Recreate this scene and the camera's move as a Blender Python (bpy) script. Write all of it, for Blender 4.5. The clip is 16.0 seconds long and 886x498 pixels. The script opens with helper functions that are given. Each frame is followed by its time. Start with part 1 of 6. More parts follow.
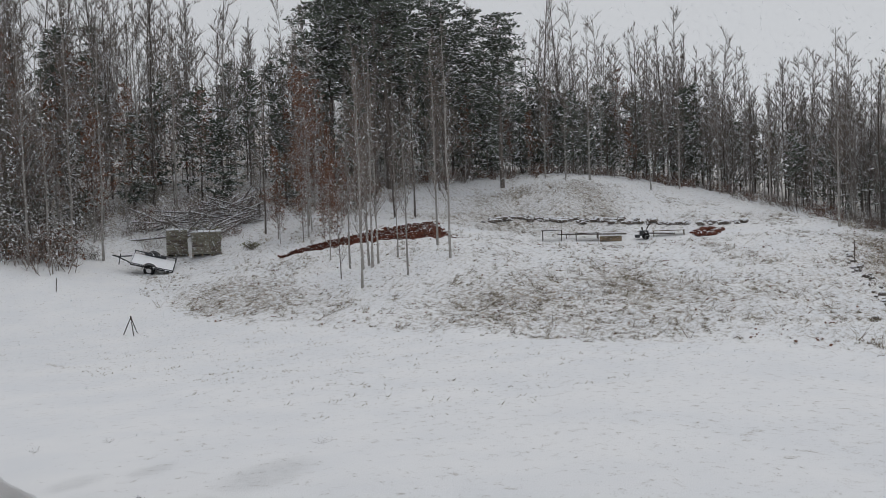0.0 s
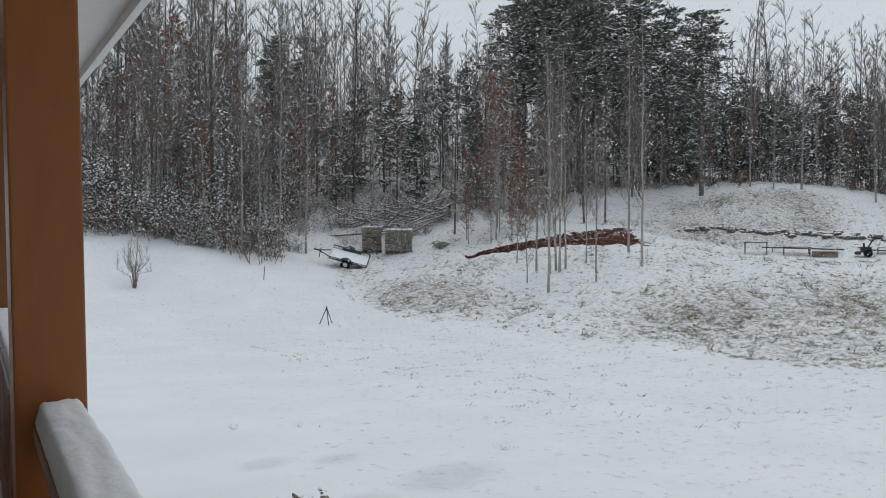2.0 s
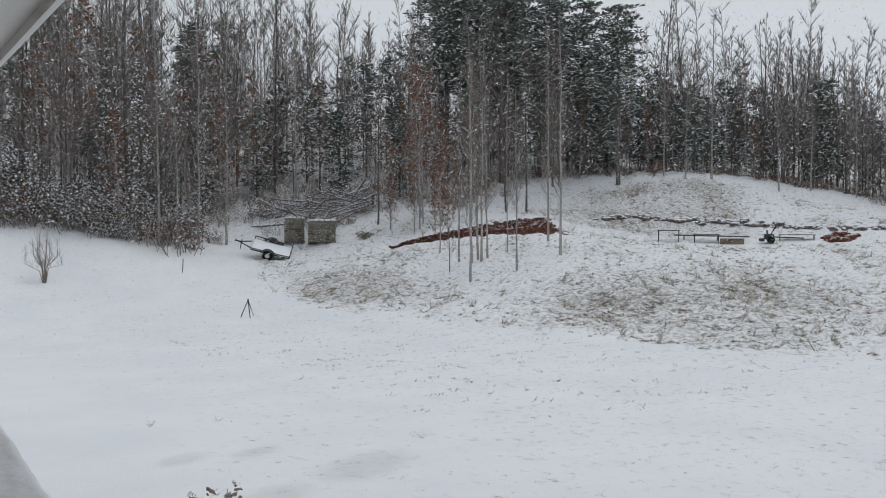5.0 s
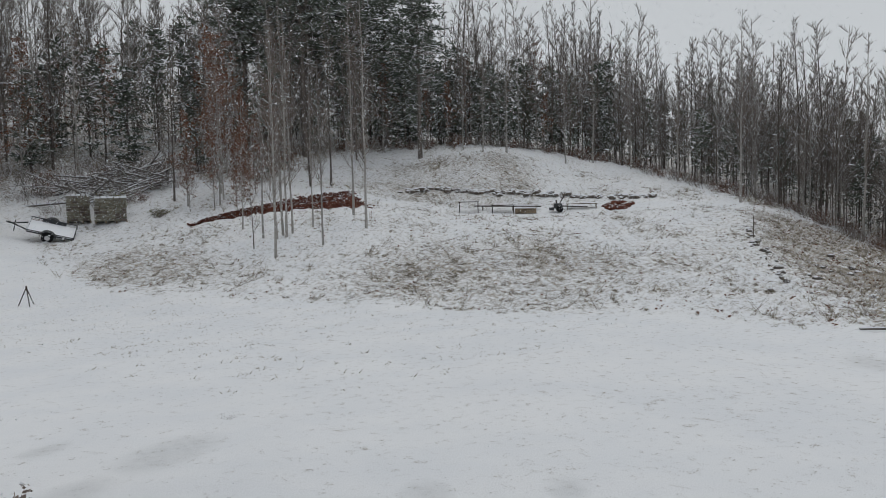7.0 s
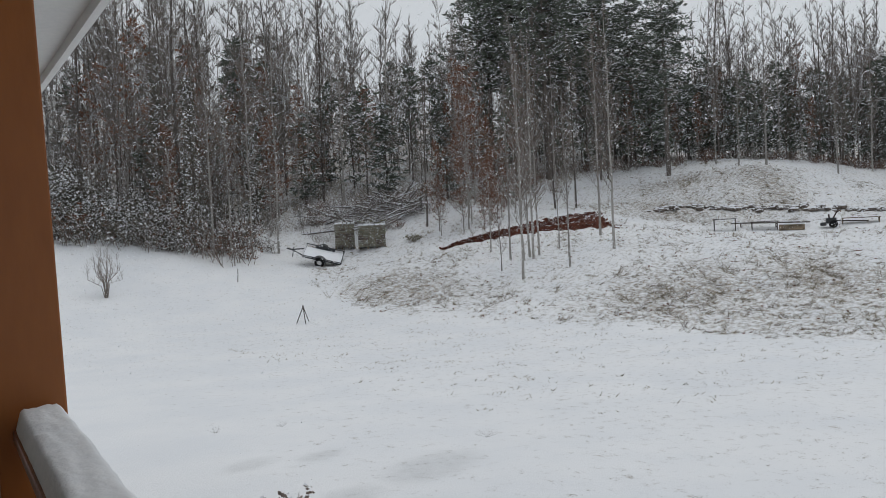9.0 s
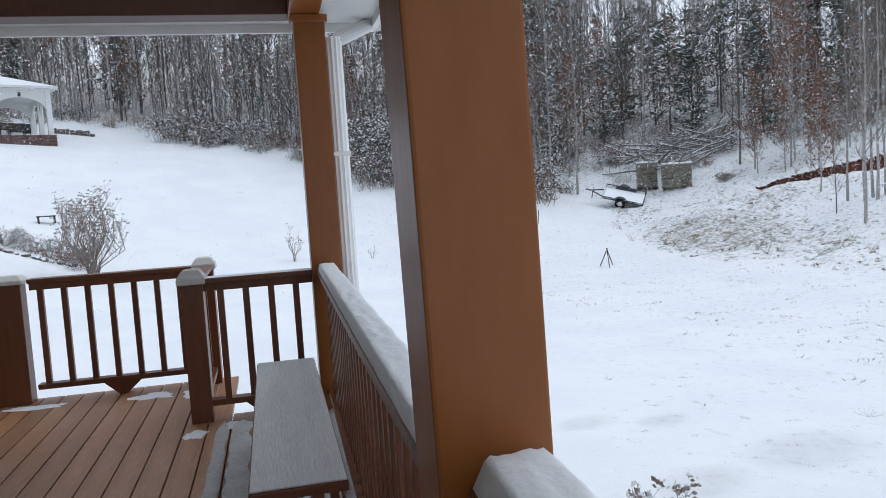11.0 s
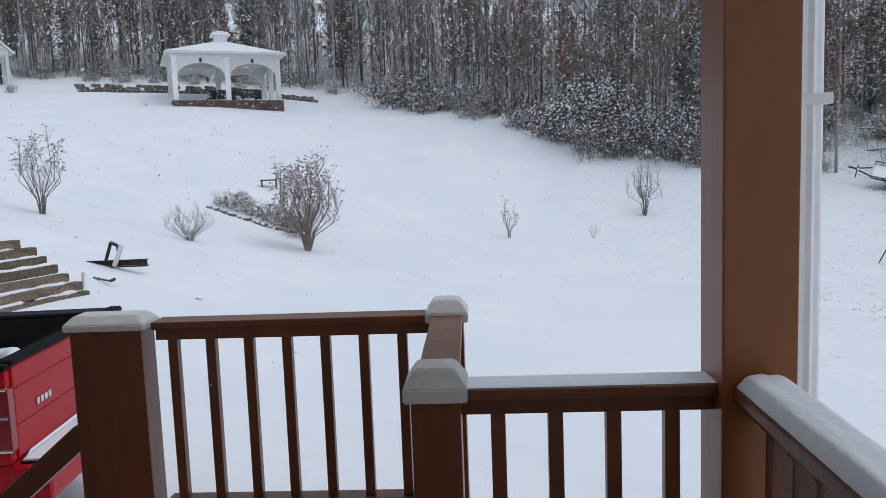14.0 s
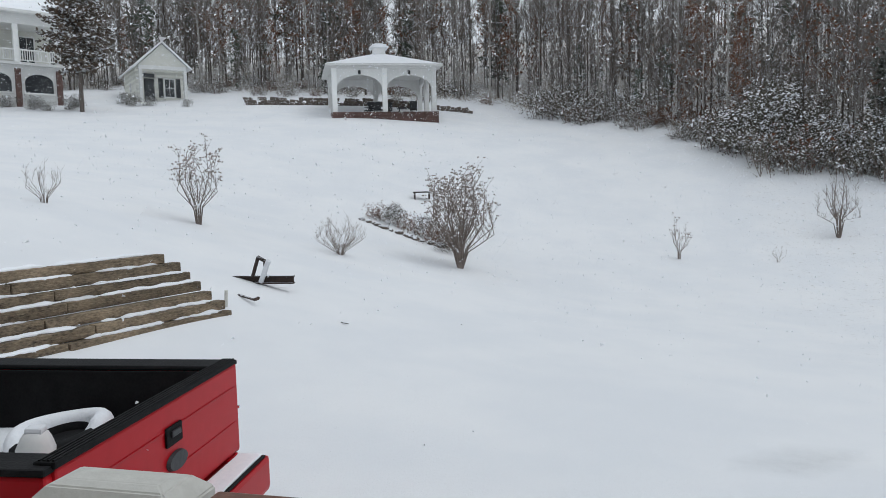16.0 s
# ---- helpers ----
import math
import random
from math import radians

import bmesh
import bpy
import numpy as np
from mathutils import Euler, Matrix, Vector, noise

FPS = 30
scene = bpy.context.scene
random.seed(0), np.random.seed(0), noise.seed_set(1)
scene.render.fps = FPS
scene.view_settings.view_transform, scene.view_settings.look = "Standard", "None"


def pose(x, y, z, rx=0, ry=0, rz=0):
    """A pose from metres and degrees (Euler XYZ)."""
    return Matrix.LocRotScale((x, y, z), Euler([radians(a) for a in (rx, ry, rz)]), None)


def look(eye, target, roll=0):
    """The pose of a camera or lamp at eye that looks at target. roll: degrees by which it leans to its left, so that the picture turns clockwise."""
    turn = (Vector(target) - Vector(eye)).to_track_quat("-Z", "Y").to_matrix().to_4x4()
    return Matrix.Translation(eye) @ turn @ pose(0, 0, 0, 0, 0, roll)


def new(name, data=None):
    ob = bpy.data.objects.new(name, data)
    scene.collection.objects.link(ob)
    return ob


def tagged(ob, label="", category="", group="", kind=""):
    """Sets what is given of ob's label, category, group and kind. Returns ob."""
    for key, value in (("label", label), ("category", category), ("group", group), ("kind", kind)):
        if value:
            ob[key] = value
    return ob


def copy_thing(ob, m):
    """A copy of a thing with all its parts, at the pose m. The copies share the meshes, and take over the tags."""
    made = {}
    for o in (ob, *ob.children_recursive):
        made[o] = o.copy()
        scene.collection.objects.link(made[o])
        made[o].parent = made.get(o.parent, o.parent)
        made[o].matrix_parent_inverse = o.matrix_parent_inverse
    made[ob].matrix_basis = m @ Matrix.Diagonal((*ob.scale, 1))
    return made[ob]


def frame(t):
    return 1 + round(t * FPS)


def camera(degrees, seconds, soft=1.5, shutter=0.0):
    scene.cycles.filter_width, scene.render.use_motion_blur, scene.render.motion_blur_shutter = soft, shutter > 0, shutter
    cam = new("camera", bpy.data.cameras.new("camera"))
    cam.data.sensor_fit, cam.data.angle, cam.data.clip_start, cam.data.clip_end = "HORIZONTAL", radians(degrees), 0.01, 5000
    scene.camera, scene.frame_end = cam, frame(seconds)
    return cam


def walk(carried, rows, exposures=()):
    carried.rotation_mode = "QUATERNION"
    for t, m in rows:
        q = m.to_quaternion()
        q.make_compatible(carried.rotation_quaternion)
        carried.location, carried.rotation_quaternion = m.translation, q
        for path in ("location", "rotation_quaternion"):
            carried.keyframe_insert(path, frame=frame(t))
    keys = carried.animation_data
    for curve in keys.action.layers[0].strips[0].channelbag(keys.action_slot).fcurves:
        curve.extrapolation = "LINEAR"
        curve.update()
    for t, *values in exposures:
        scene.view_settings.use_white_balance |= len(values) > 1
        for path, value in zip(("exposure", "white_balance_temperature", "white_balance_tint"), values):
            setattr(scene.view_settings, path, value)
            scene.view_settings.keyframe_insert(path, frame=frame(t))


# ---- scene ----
EXPOSURES = [(0, -0.34, 6450, 9), (0.6, -0.32, 6300, 7), (1.5, -0.22, 6150, 5), (3, -0.18, 6150, 5), (5.3, -0.2, 6280, 7), (6, -0.37, 6400, 7), (8, -0.41, 6380, 7),
             (9, -0.25, 6330, 7), (10, 0.2, 6000, 7), (12.5, 0.3, 5680, 7), (13.5, 0.08, 5720, 8), (14, -0.04, 5760, 8), (14.5, -0.07, 5780, 7), (15.2, -0.05, 5880, 6), (16, -0.08, 6130, 6)]
cam = camera(61.0, 16.0, soft=0.85)
PATH = [
    (0, (0.422, -0.566, 1.584), (1.882, 0.8, 1.533), -2.2),
    (0.5, (0.558, -0.31, 1.527), (1.887, 1.184, 1.46), -1.5),
    (1, (0.693, -0.194, 1.522), (1.845, 1.439, 1.443), -0.5),
    (1.5, (0.702, -0.113, 1.497), (1.809, 1.552, 1.436), -0.1),
    (2, (0.697, -0.087, 1.501), (1.782, 1.593, 1.472), 0.1),
    (2.5, (0.707, -0.141, 1.53), (1.811, 1.527, 1.508), 0.1),
    (3, (0.702, -0.205, 1.544), (1.838, 1.441, 1.523), -0.0),
    (5.3, (0.636, -0.406, 1.583), (1.932, 1.116, 1.504), -0.4),
    (5.5, (0.603, -0.411, 1.581), (1.988, 1.029, 1.497), -0.4),
    (6, (0.562, -0.55, 1.608), (2.124, 0.693, 1.494), -0.6),
    (6.5, (0.544, -0.588, 1.618), (2.145, 0.602, 1.481), -1.1),
    (7, (0.574, -0.529, 1.613), (2.17, 0.669, 1.476), -1.3),
    (7.5, (0.586, -0.509, 1.605), (2.155, 0.723, 1.47), -1.5),
    (8, (0.585, -0.455, 1.582), (2.073, 0.878, 1.48), -1.8),
    (8.5, (0.664, -0.326, 1.527), (1.916, 1.232, 1.467), -2.5),
    (9, (0.682, -0.136, 1.486), (1.824, 1.506, 1.435), -2.9),
    (9.5, (0.635, 0.057, 1.462), (1.635, 1.788, 1.415), -2.4),
    (10, (0.672, 0.332, 1.447), (1.306, 2.224, 1.316), -2.7),
    (10.2, (0.674, 0.456, 1.439), (1.251, 2.366, 1.297), -3.4),
    (12.3, (0.435, 2.451, 1.49), (0.515, 4.441, 1.31), -2.8),
    (12.5, (0.418, 2.619, 1.509), (0.428, 4.611, 1.332), -3.1),
    (13, (0.388, 3.162, 1.511), (0.376, 5.154, 1.325), -2.6),
    (13.5, (0.294, 3.667, 1.53), (0.24, 5.654, 1.315), -3.1),
    (14, (0.214, 4.198, 1.567), (0.122, 6.184, 1.351), -2.1),
    (14.5, (0.091, 4.675, 1.571), (-0.175, 6.647, 1.374), -2.8),
    (15, (-0.009, 5.17, 1.581), (-0.286, 7.142, 1.394), -1.8),
    (15.5, (-0.173, 5.618, 1.591), (-0.565, 7.571, 1.414), -2.2),
    (16, (-0.327, 6.017, 1.605), (-0.805, 7.951, 1.433), -1.5),
]
walk(cam, [(t, look(eye, target, roll)) for t, eye, target, roll in PATH], EXPOSURES)

# ---- world and light: an overcast, snowing day ----
world = bpy.data.worlds.new("overcast_sky")
scene.world = world
world.use_nodes = True
wn, wl = world.node_tree.nodes, world.node_tree.links
bg = wn["Background"]
sky = wn.new("ShaderNodeTexSky")
sky.sky_type = "NISHITA"
sky.sun_disc = False
sky.sun_elevation, sky.sun_rotation = radians(61), radians(75)
grey = wn.new("ShaderNodeHueSaturation")
grey.inputs["Saturation"].default_value = 0.12
cloud = wn.new("ShaderNodeMix")
cloud.data_type = "RGBA"
cloud.inputs[0].default_value = 0.8
cloud.inputs[7].default_value = (7.4, 7.55, 7.9, 1)
wl.new(sky.outputs[0], grey.inputs["Color"])
wl.new(grey.outputs[0], cloud.inputs[6])
wl.new(cloud.outputs[2], bg.inputs["Color"])
bg.inputs["Strength"].default_value = 0.1
sun = new("sun", bpy.data.lights.new("sun", "SUN"))
sun.data.energy, sun.data.angle, sun.data.color = 0.7, radians(40), (1.0, 0.97, 0.93)
sun.matrix_world = look((22, 16, 40), (0, 10, 0))


# ---- materials ----
def material(name, dark, light, scale=6.0, rough=0.7, metal=0.0, bump=0.2, fine=8.0, snow=0.0, stretch=(1, 1, 1), coat=0.0, spec=0.5):
    """Two scales of noise between two colours, fine relief, and snow lying on what faces up."""
    m = bpy.data.materials.new(name)
    m.use_nodes = True
    n, l = m.node_tree.nodes, m.node_tree.links
    b = n["Principled BSDF"]
    geo, mp = n.new("ShaderNodeTexCoord"), n.new("ShaderNodeMapping")
    mp.inputs["Scale"].default_value = stretch
    l.new(geo.outputs["Object"], mp.inputs["Vector"])
    big, small = n.new("ShaderNodeTexNoise"), n.new("ShaderNodeTexNoise")
    big.inputs["Scale"].default_value, big.inputs["Detail"].default_value = scale, 4
    small.inputs["Scale"].default_value, small.inputs["Detail"].default_value = scale * fine, 3
    for t in (big, small):
        l.new(mp.outputs[0], t.inputs["Vector"])
    mixn = n.new("ShaderNodeMath")
    mixn.operation = "MULTIPLY_ADD"
    mixn.inputs[1].default_value = 0.45
    l.new(small.outputs[0], mixn.inputs[0])
    half = n.new("ShaderNodeMath")
    half.operation = "MULTIPLY"
    half.inputs[1].default_value = 0.55
    l.new(big.outputs[0], half.inputs[0])
    l.new(half.outputs[0], mixn.inputs[2])
    ramp = n.new("ShaderNodeMapRange")
    ramp.inputs[1].default_value, ramp.inputs[2].default_value = 0.32, 0.68
    l.new(mixn.outputs[0], ramp.inputs[0])
    info = n.new("ShaderNodeObjectInfo")
    mix = n.new("ShaderNodeMix")
    mix.data_type = "RGBA"
    mix.inputs[6].default_value, mix.inputs[7].default_value = (*dark, 1), (*light, 1)
    l.new(ramp.outputs[0], mix.inputs[0])
    vary = n.new("ShaderNodeMapRange")
    vary.inputs[3].default_value, vary.inputs[4].default_value = 0.82, 1.15
    l.new(info.outputs["Random"], vary.inputs[0])
    hsv = n.new("ShaderNodeHueSaturation")
    l.new(vary.outputs[0], hsv.inputs["Value"])
    l.new(mix.outputs[2], hsv.inputs["Color"])
    colour = hsv.outputs[0]
    if snow:
        g = n.new("ShaderNodeNewGeometry")
        sep = n.new("ShaderNodeSeparateXYZ")
        l.new(g.outputs["Normal"], sep.inputs[0])
        add = n.new("ShaderNodeMath")
        add.operation = "MULTIPLY_ADD"
        add.inputs[1].default_value = 0.9
        l.new(small.outputs[0], add.inputs[0])
        l.new(sep.outputs[2], add.inputs[2])
        lie = n.new("ShaderNodeMapRange")
        lie.interpolation_type = "SMOOTHSTEP"
        lie.inputs[1].default_value, lie.inputs[2].default_value = 1.35 - snow, 1.55 - snow
        l.new(add.outputs[0], lie.inputs[0])
        white = n.new("ShaderNodeMix")
        white.data_type = "RGBA"
        white.inputs[7].default_value = (0.8, 0.82, 0.86, 1)
        l.new(lie.outputs[0], white.inputs[0])
        l.new(colour, white.inputs[6])
        colour = white.outputs[2]
    l.new(colour, b.inputs["Base Color"])
    b.inputs["Roughness"].default_value, b.inputs["Metallic"].default_value = rough, metal
    b.inputs["Coat Weight"].default_value, b.inputs["Specular IOR Level"].default_value = coat, spec
    if bump:
        bp = n.new("ShaderNodeBump")
        bp.inputs["Strength"].default_value, bp.inputs["Distance"].default_value = bump, 0.02
        l.new(small.outputs[0], bp.inputs["Height"])
        l.new(bp.outputs[0], b.inputs["Normal"])
    return m


M = {
    "stain": material("russet_wood_stain", (0.1, 0.03, 0.01), (0.17, 0.053, 0.017), 3, 0.36, bump=0.15, stretch=(1, 1, 0.15)),
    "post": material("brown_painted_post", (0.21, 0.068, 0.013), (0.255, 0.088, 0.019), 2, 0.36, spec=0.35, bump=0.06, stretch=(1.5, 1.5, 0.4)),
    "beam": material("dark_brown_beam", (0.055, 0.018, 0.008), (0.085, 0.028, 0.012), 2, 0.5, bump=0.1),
    "deck": material("redwood_deck_board", (0.25, 0.115, 0.05), (0.4, 0.21, 0.108), 2.5, 0.42, bump=0.2, stretch=(5, 0.4, 1)),
    "snow": material("fresh_snow", (0.78, 0.8, 0.84), (0.86, 0.87, 0.89), 1.5, 0.8, bump=0.25, fine=20),
    "cap": material("cream_post_cap", (0.55, 0.54, 0.5), (0.66, 0.65, 0.61), 5, 0.6, bump=0.1),
    "white": material("white_paint", (0.74, 0.75, 0.74), (0.82, 0.82, 0.8), 3, 0.5, bump=0.08),
    "trim": material("beige_trim", (0.76, 0.7, 0.55), (0.84, 0.78, 0.63), 3, 0.55, bump=0.1),
    "siding": material("grey_green_siding", (0.27, 0.265, 0.22), (0.34, 0.335, 0.285), 4, 0.6, bump=0.2),
    "bark_pale": material("pale_bark", (0.19, 0.175, 0.16), (0.46, 0.44, 0.415), 5, 0.9, bump=0.5, stretch=(3, 3, 0.6), snow=0.28),
    "bark_dark": material("dark_bark", (0.06, 0.05, 0.044), (0.17, 0.147, 0.13), 5, 0.95, bump=0.6, stretch=(3, 3, 0.6), snow=0.25),
    "twig": material("grey_brown_twigs", (0.11, 0.088, 0.075), (0.27, 0.225, 0.195), 2, 0.9, bump=0, snow=0.32),
    # extra snow white on far twigs also paints haze into their colour
    "hazed": material("snowy_hazed_far_twigs", (0.1, 0.085, 0.075), (0.25, 0.218, 0.195), 0.6, 0.9, bump=0, snow=0.38),
    "needle": material("pine_needles", (0.06, 0.078, 0.06), (0.15, 0.168, 0.13), 1.2, 0.7, bump=0, snow=0.42),
    "leaf": material("rust_brown_leaves", (0.1, 0.04, 0.022), (0.27, 0.125, 0.07), 1.5, 0.8, bump=0, snow=0.2),
    "evergreen": material("dull_evergreen_leaves", (0.045, 0.046, 0.032), (0.14, 0.122, 0.092), 1.5, 0.6, bump=0, snow=0.56),
    "olive": material("yellow_green_leaves", (0.13, 0.13, 0.05), (0.3, 0.3, 0.13), 3, 0.8, bump=0, snow=0.2),
    "grass": material("dead_grass", (0.16, 0.13, 0.085), (0.4, 0.35, 0.25), 0.9, 0.9, bump=0, snow=0.3),
    "rock": material("brown_fieldstone", (0.06, 0.048, 0.04), (0.2, 0.165, 0.14), 3, 0.9, bump=0.6, snow=0.4),
    "black": material("black_rubber", (0.005, 0.005, 0.006), (0.014, 0.014, 0.015), 8, 0.75, bump=0.15, spec=0.2),
    "red": material("red_car_paint", (0.42, 0.004, 0.01), (0.47, 0.007, 0.015), 1.5, 0.4, bump=0.02, coat=0.08, spec=0.2),
    "chrome": material("chrome", (0.6, 0.6, 0.6), (0.7, 0.7, 0.7), 3, 0.15, 1.0, bump=0.02),
    "timber": material("weathered_timber", (0.014, 0.01, 0.008), (0.33, 0.255, 0.17), 2.6, 0.85, bump=1.0, fine=11, stretch=(1, 0.6, 1.8)),
    "silver": material("weathered_grey_boards", (0.46, 0.46, 0.46), (0.6, 0.6, 0.6), 3, 0.7, bump=0.3, stretch=(4, 0.5, 1)),
    "stone": material("pallet_stone", (0.12, 0.118, 0.09), (0.27, 0.252, 0.195), 5, 0.9, bump=0.5, snow=0.3),
    "mulch": material("red_brown_wood_chips", (0.05, 0.014, 0.009), (0.18, 0.05, 0.024), 4, 0.9, bump=0.7, snow=0.06),
    "brick": material("dark_red_fieldstone", (0.07, 0.04, 0.034), (0.17, 0.105, 0.09), 2, 0.9, bump=0.6),
    "slate": material("dark_paint", (0.018, 0.02, 0.024), (0.035, 0.038, 0.042), 4, 0.5, bump=0.1),
    "cream": material("cream_clapboard", (0.72, 0.72, 0.66), (0.8, 0.8, 0.74), 3, 0.6, bump=0.15),
    "glass": material("dark_window_glass", (0.02, 0.022, 0.026), (0.05, 0.055, 0.06), 2, 0.08, bump=0),
    "lamp": material("red_tail_lamp", (0.16, 0.004, 0.007), (0.3, 0.012, 0.016), 9, 0.15, bump=0.3, coat=0.4, spec=0.4),
    "seed": material("brown_seed_heads", (0.2, 0.16, 0.14), (0.46, 0.4, 0.36), 4, 0.9, bump=0, snow=0.45),
    "shrub": material("pale_shrub_stems", (0.14, 0.115, 0.098), (0.3, 0.25, 0.22), 4, 0.9, bump=0, snow=0.3),
    "magnolia": material("magnolia_leaves", (0.035, 0.034, 0.022), (0.14, 0.09, 0.06), 1.5, 0.45, bump=0, snow=0.58),
    "felled": material("snow_laden_felled_wood", (0.07, 0.06, 0.052), (0.22, 0.2, 0.18), 3, 0.9, bump=0.5, snow=0.62),
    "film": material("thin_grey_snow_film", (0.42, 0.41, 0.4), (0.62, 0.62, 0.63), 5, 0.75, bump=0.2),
    "iron": material("rusty_dark_iron", (0.02, 0.016, 0.015), (0.07, 0.045, 0.035), 5, 0.7, 0.3, bump=0.3, snow=0.1),
}


# ---- mesh helpers ----
def mesh_of(name, verts, faces, *mats):
    me = bpy.data.meshes.new(name)
    me.from_pydata([tuple(v) for v in verts], [], faces)
    for m in mats:
        me.materials.append(m)
    return me


def thing(name, label, category, group="", kind="", at=None):
    ob = new(name)
    ob.empty_display_size = 0.2
    if at is not None:
        ob.matrix_world = at
    return tagged(ob, label, category, group, kind)


def part(name, bm, mat, parent=None, label="", smooth=False):
    """Links a bmesh as ONE mesh object under a thing or part."""
    me = bpy.data.meshes.new(name)
    bm.to_mesh(me)
    bm.free()
    me.materials.append(mat)
    if smooth:
        me.polygons.foreach_set("use_smooth", [True] * len(me.polygons))
    ob = new(name, me)
    if parent:
        ob.parent = parent
    return tagged(ob, label)


def box(bm, lo, hi, bevel=0.0, m=None):
    """A box from corner to corner, its edges rounded by bevel."""
    lo, hi = Vector(lo), Vector(hi)
    mid, size = (lo + hi) / 2, hi - lo
    made = bmesh.ops.create_cube(bm, size=1, matrix=(m or Matrix()) @ Matrix.Translation(mid) @ Matrix.Diagonal((*size, 1)))
    if bevel:
        edges = {e for v in made["verts"] for e in v.link_edges}
        bmesh.ops.bevel(bm, geom=list(edges), offset=bevel, segments=2, affect="EDGES", profile=0.6)
    return bm


def boxes(*pairs, bevel=0.0):
    bm = bmesh.new()
    for lo, hi in pairs:
        box(bm, lo, hi, bevel)
    return bm


def rod(bm, a, b, r1, r2=None, sides=8):
    """A round bar from a to b."""
    a, b = Vector(a), Vector(b)
    q = (b - a).to_track_quat("Z", "Y").to_matrix().to_4x4()
    bmesh.ops.create_cone(bm, cap_ends=True, segments=sides, radius1=r1, radius2=r1 if r2 is None else r2, depth=(b - a).length, matrix=Matrix.Translation((a + b) / 2) @ q)
    return bm


def prism(bm, outline, axis, lo, hi):
    """An outline in the plane across axis (x or y), drawn out from lo to hi."""
    put = (lambda u, v, w: (w, u, v)) if axis == "x" else (lambda u, v, w: (u, w, v))
    a = [bm.verts.new(put(u, v, lo)) for u, v in outline]
    b = [bm.verts.new(put(u, v, hi)) for u, v in outline]
    n = len(outline)
    bm.faces.new(a)
    bm.faces.new(b[::-1])
    for i in range(n):
        bm.faces.new((a[i], b[i], b[(i + 1) % n], a[(i + 1) % n]))
    bmesh.ops.recalc_face_normals(bm, faces=bm.faces[:])
    return bm


# ---- ground ----
LAWN = [(0, 3, -1.1), (-3, 9, -0.95), (-6, 12, -0.85), (4, 7, -1.3), (8, 9.5, -1.62), (14.7, 30, -2.3), (4, 20, -1.8), (8.3, 40.7, -1.06),
        (1.5, 35.6, -1.46), (12, 46, 1.1), (6.8, 50.4, 2.4), (2.9, 57.9, 4.2), (-0.8, 64, 5.9), (-6, 67.7, 6.6), (-17, 57, 6.2),
        (-14, 70.5, 8.6), (-34.5, 57.8, 8), (-39, 51.6, 7.5), (-11.5, 24, 0.75), (-12.7, 19.9, 1.4), (-8, 25.5, -0.3), (-7, 19.5, -0.4), (-10.3, 15.8, 0.62), (-11, 10, 0.6), (-6.1, 15.5, -0.6), (-7.4, 12.8, -0.6), (-5.7, 29.7, -1.1)]
HILL = [(22.5, 45, -0.4), (17.6, 22.3, -2.1), (20, 15, -2.1), (20, 9.6, -2.05), (22, 5.4, -2.05), (22, 2, -2.05), (30.5, 27, 0.05), (24.8, 27.8, -1.1),
        (27, 37, 0.34), (45, 31, 0.45), (50, 22, 0.5), (48.7, 13, -0.14), (45, 4.6, -2.1), (33, 30, 0.9), (55.5, 42.7, 5.3), (60, 37.6, 5.7),
        (61, 31, 3.85), (56.5, 14.7, 0.8), (49, 3.5, -2.5), (55, 4, -3.0), (31, 45.5, 2.0)]
ROUND = [(-60, 0, 2), (-60, 95, 20), (0, 110, 26), (60, 100, 22), (110, 40, 6), (110, -40, -6), (0, -50, -2), (-60, -50, 1), (50, -40, -6), (80, 60, 9)]
SPOTS = np.array(LAWN + HILL + ROUND, float)


def kernel(a, b):
    d2 = ((a[:, None] - b[None]) ** 2).sum(-1) + 1e-9
    return 0.5 * d2 * np.log(d2)


def spline():
    p = SPOTS[:, :2] / 30
    n = len(p)
    a = np.zeros((n + 3, n + 3))
    a[:n, :n] = kernel(p, p) + 0.004 * np.eye(n)
    a[:n, n], a[:n, n + 1 :] = 1, p
    a[n, :n], a[n + 1 :, :n] = 1, p.T
    return np.linalg.solve(a, np.r_[SPOTS[:, 2], 0, 0, 0])


WEIGHTS = spline()


def ground(x, y):
    """The height of the land, for arrays or single numbers."""
    x, y = np.atleast_1d(np.asarray(x, float)), np.atleast_1d(np.asarray(y, float))
    x, y = x.clip(-70, 112), y.clip(-50, 112)
    q = np.stack([x, y], 1) / 30
    z = kernel(q, SPOTS[:, :2] / 30) @ WEIGHTS[:-3] + WEIGHTS[-3] + q @ WEIGHTS[-2:]
    return z + 0.03 * np.sin(x * 0.9 + 1.3 * np.sin(y * 0.5)) * np.sin(y * 0.8)


def level(x, y):
    return float(ground(x, y)[0])
# ---- end of ground ----


# the line where the lawn and the hill meet the woods, from the far knoll round to the foot of the hill
EDGE = [(-75, 60), (-46, 66), (-20, 69), (-11, 70.5), (-6, 67.5), (-1, 63.5), (3, 57.5), (7, 50.5), (11, 46.5), (16, 46), (20, 48.5), (24, 52), (28, 55), (33.5, 54), (35.5, 47),
        (38, 43), (45, 47), (53, 48), (61, 44), (67, 38), (69, 30), (66, 22), (60, 14.5), (54, 4), (50, -8), (47, -30)]
EDGE_A = np.array(EDGE, float)


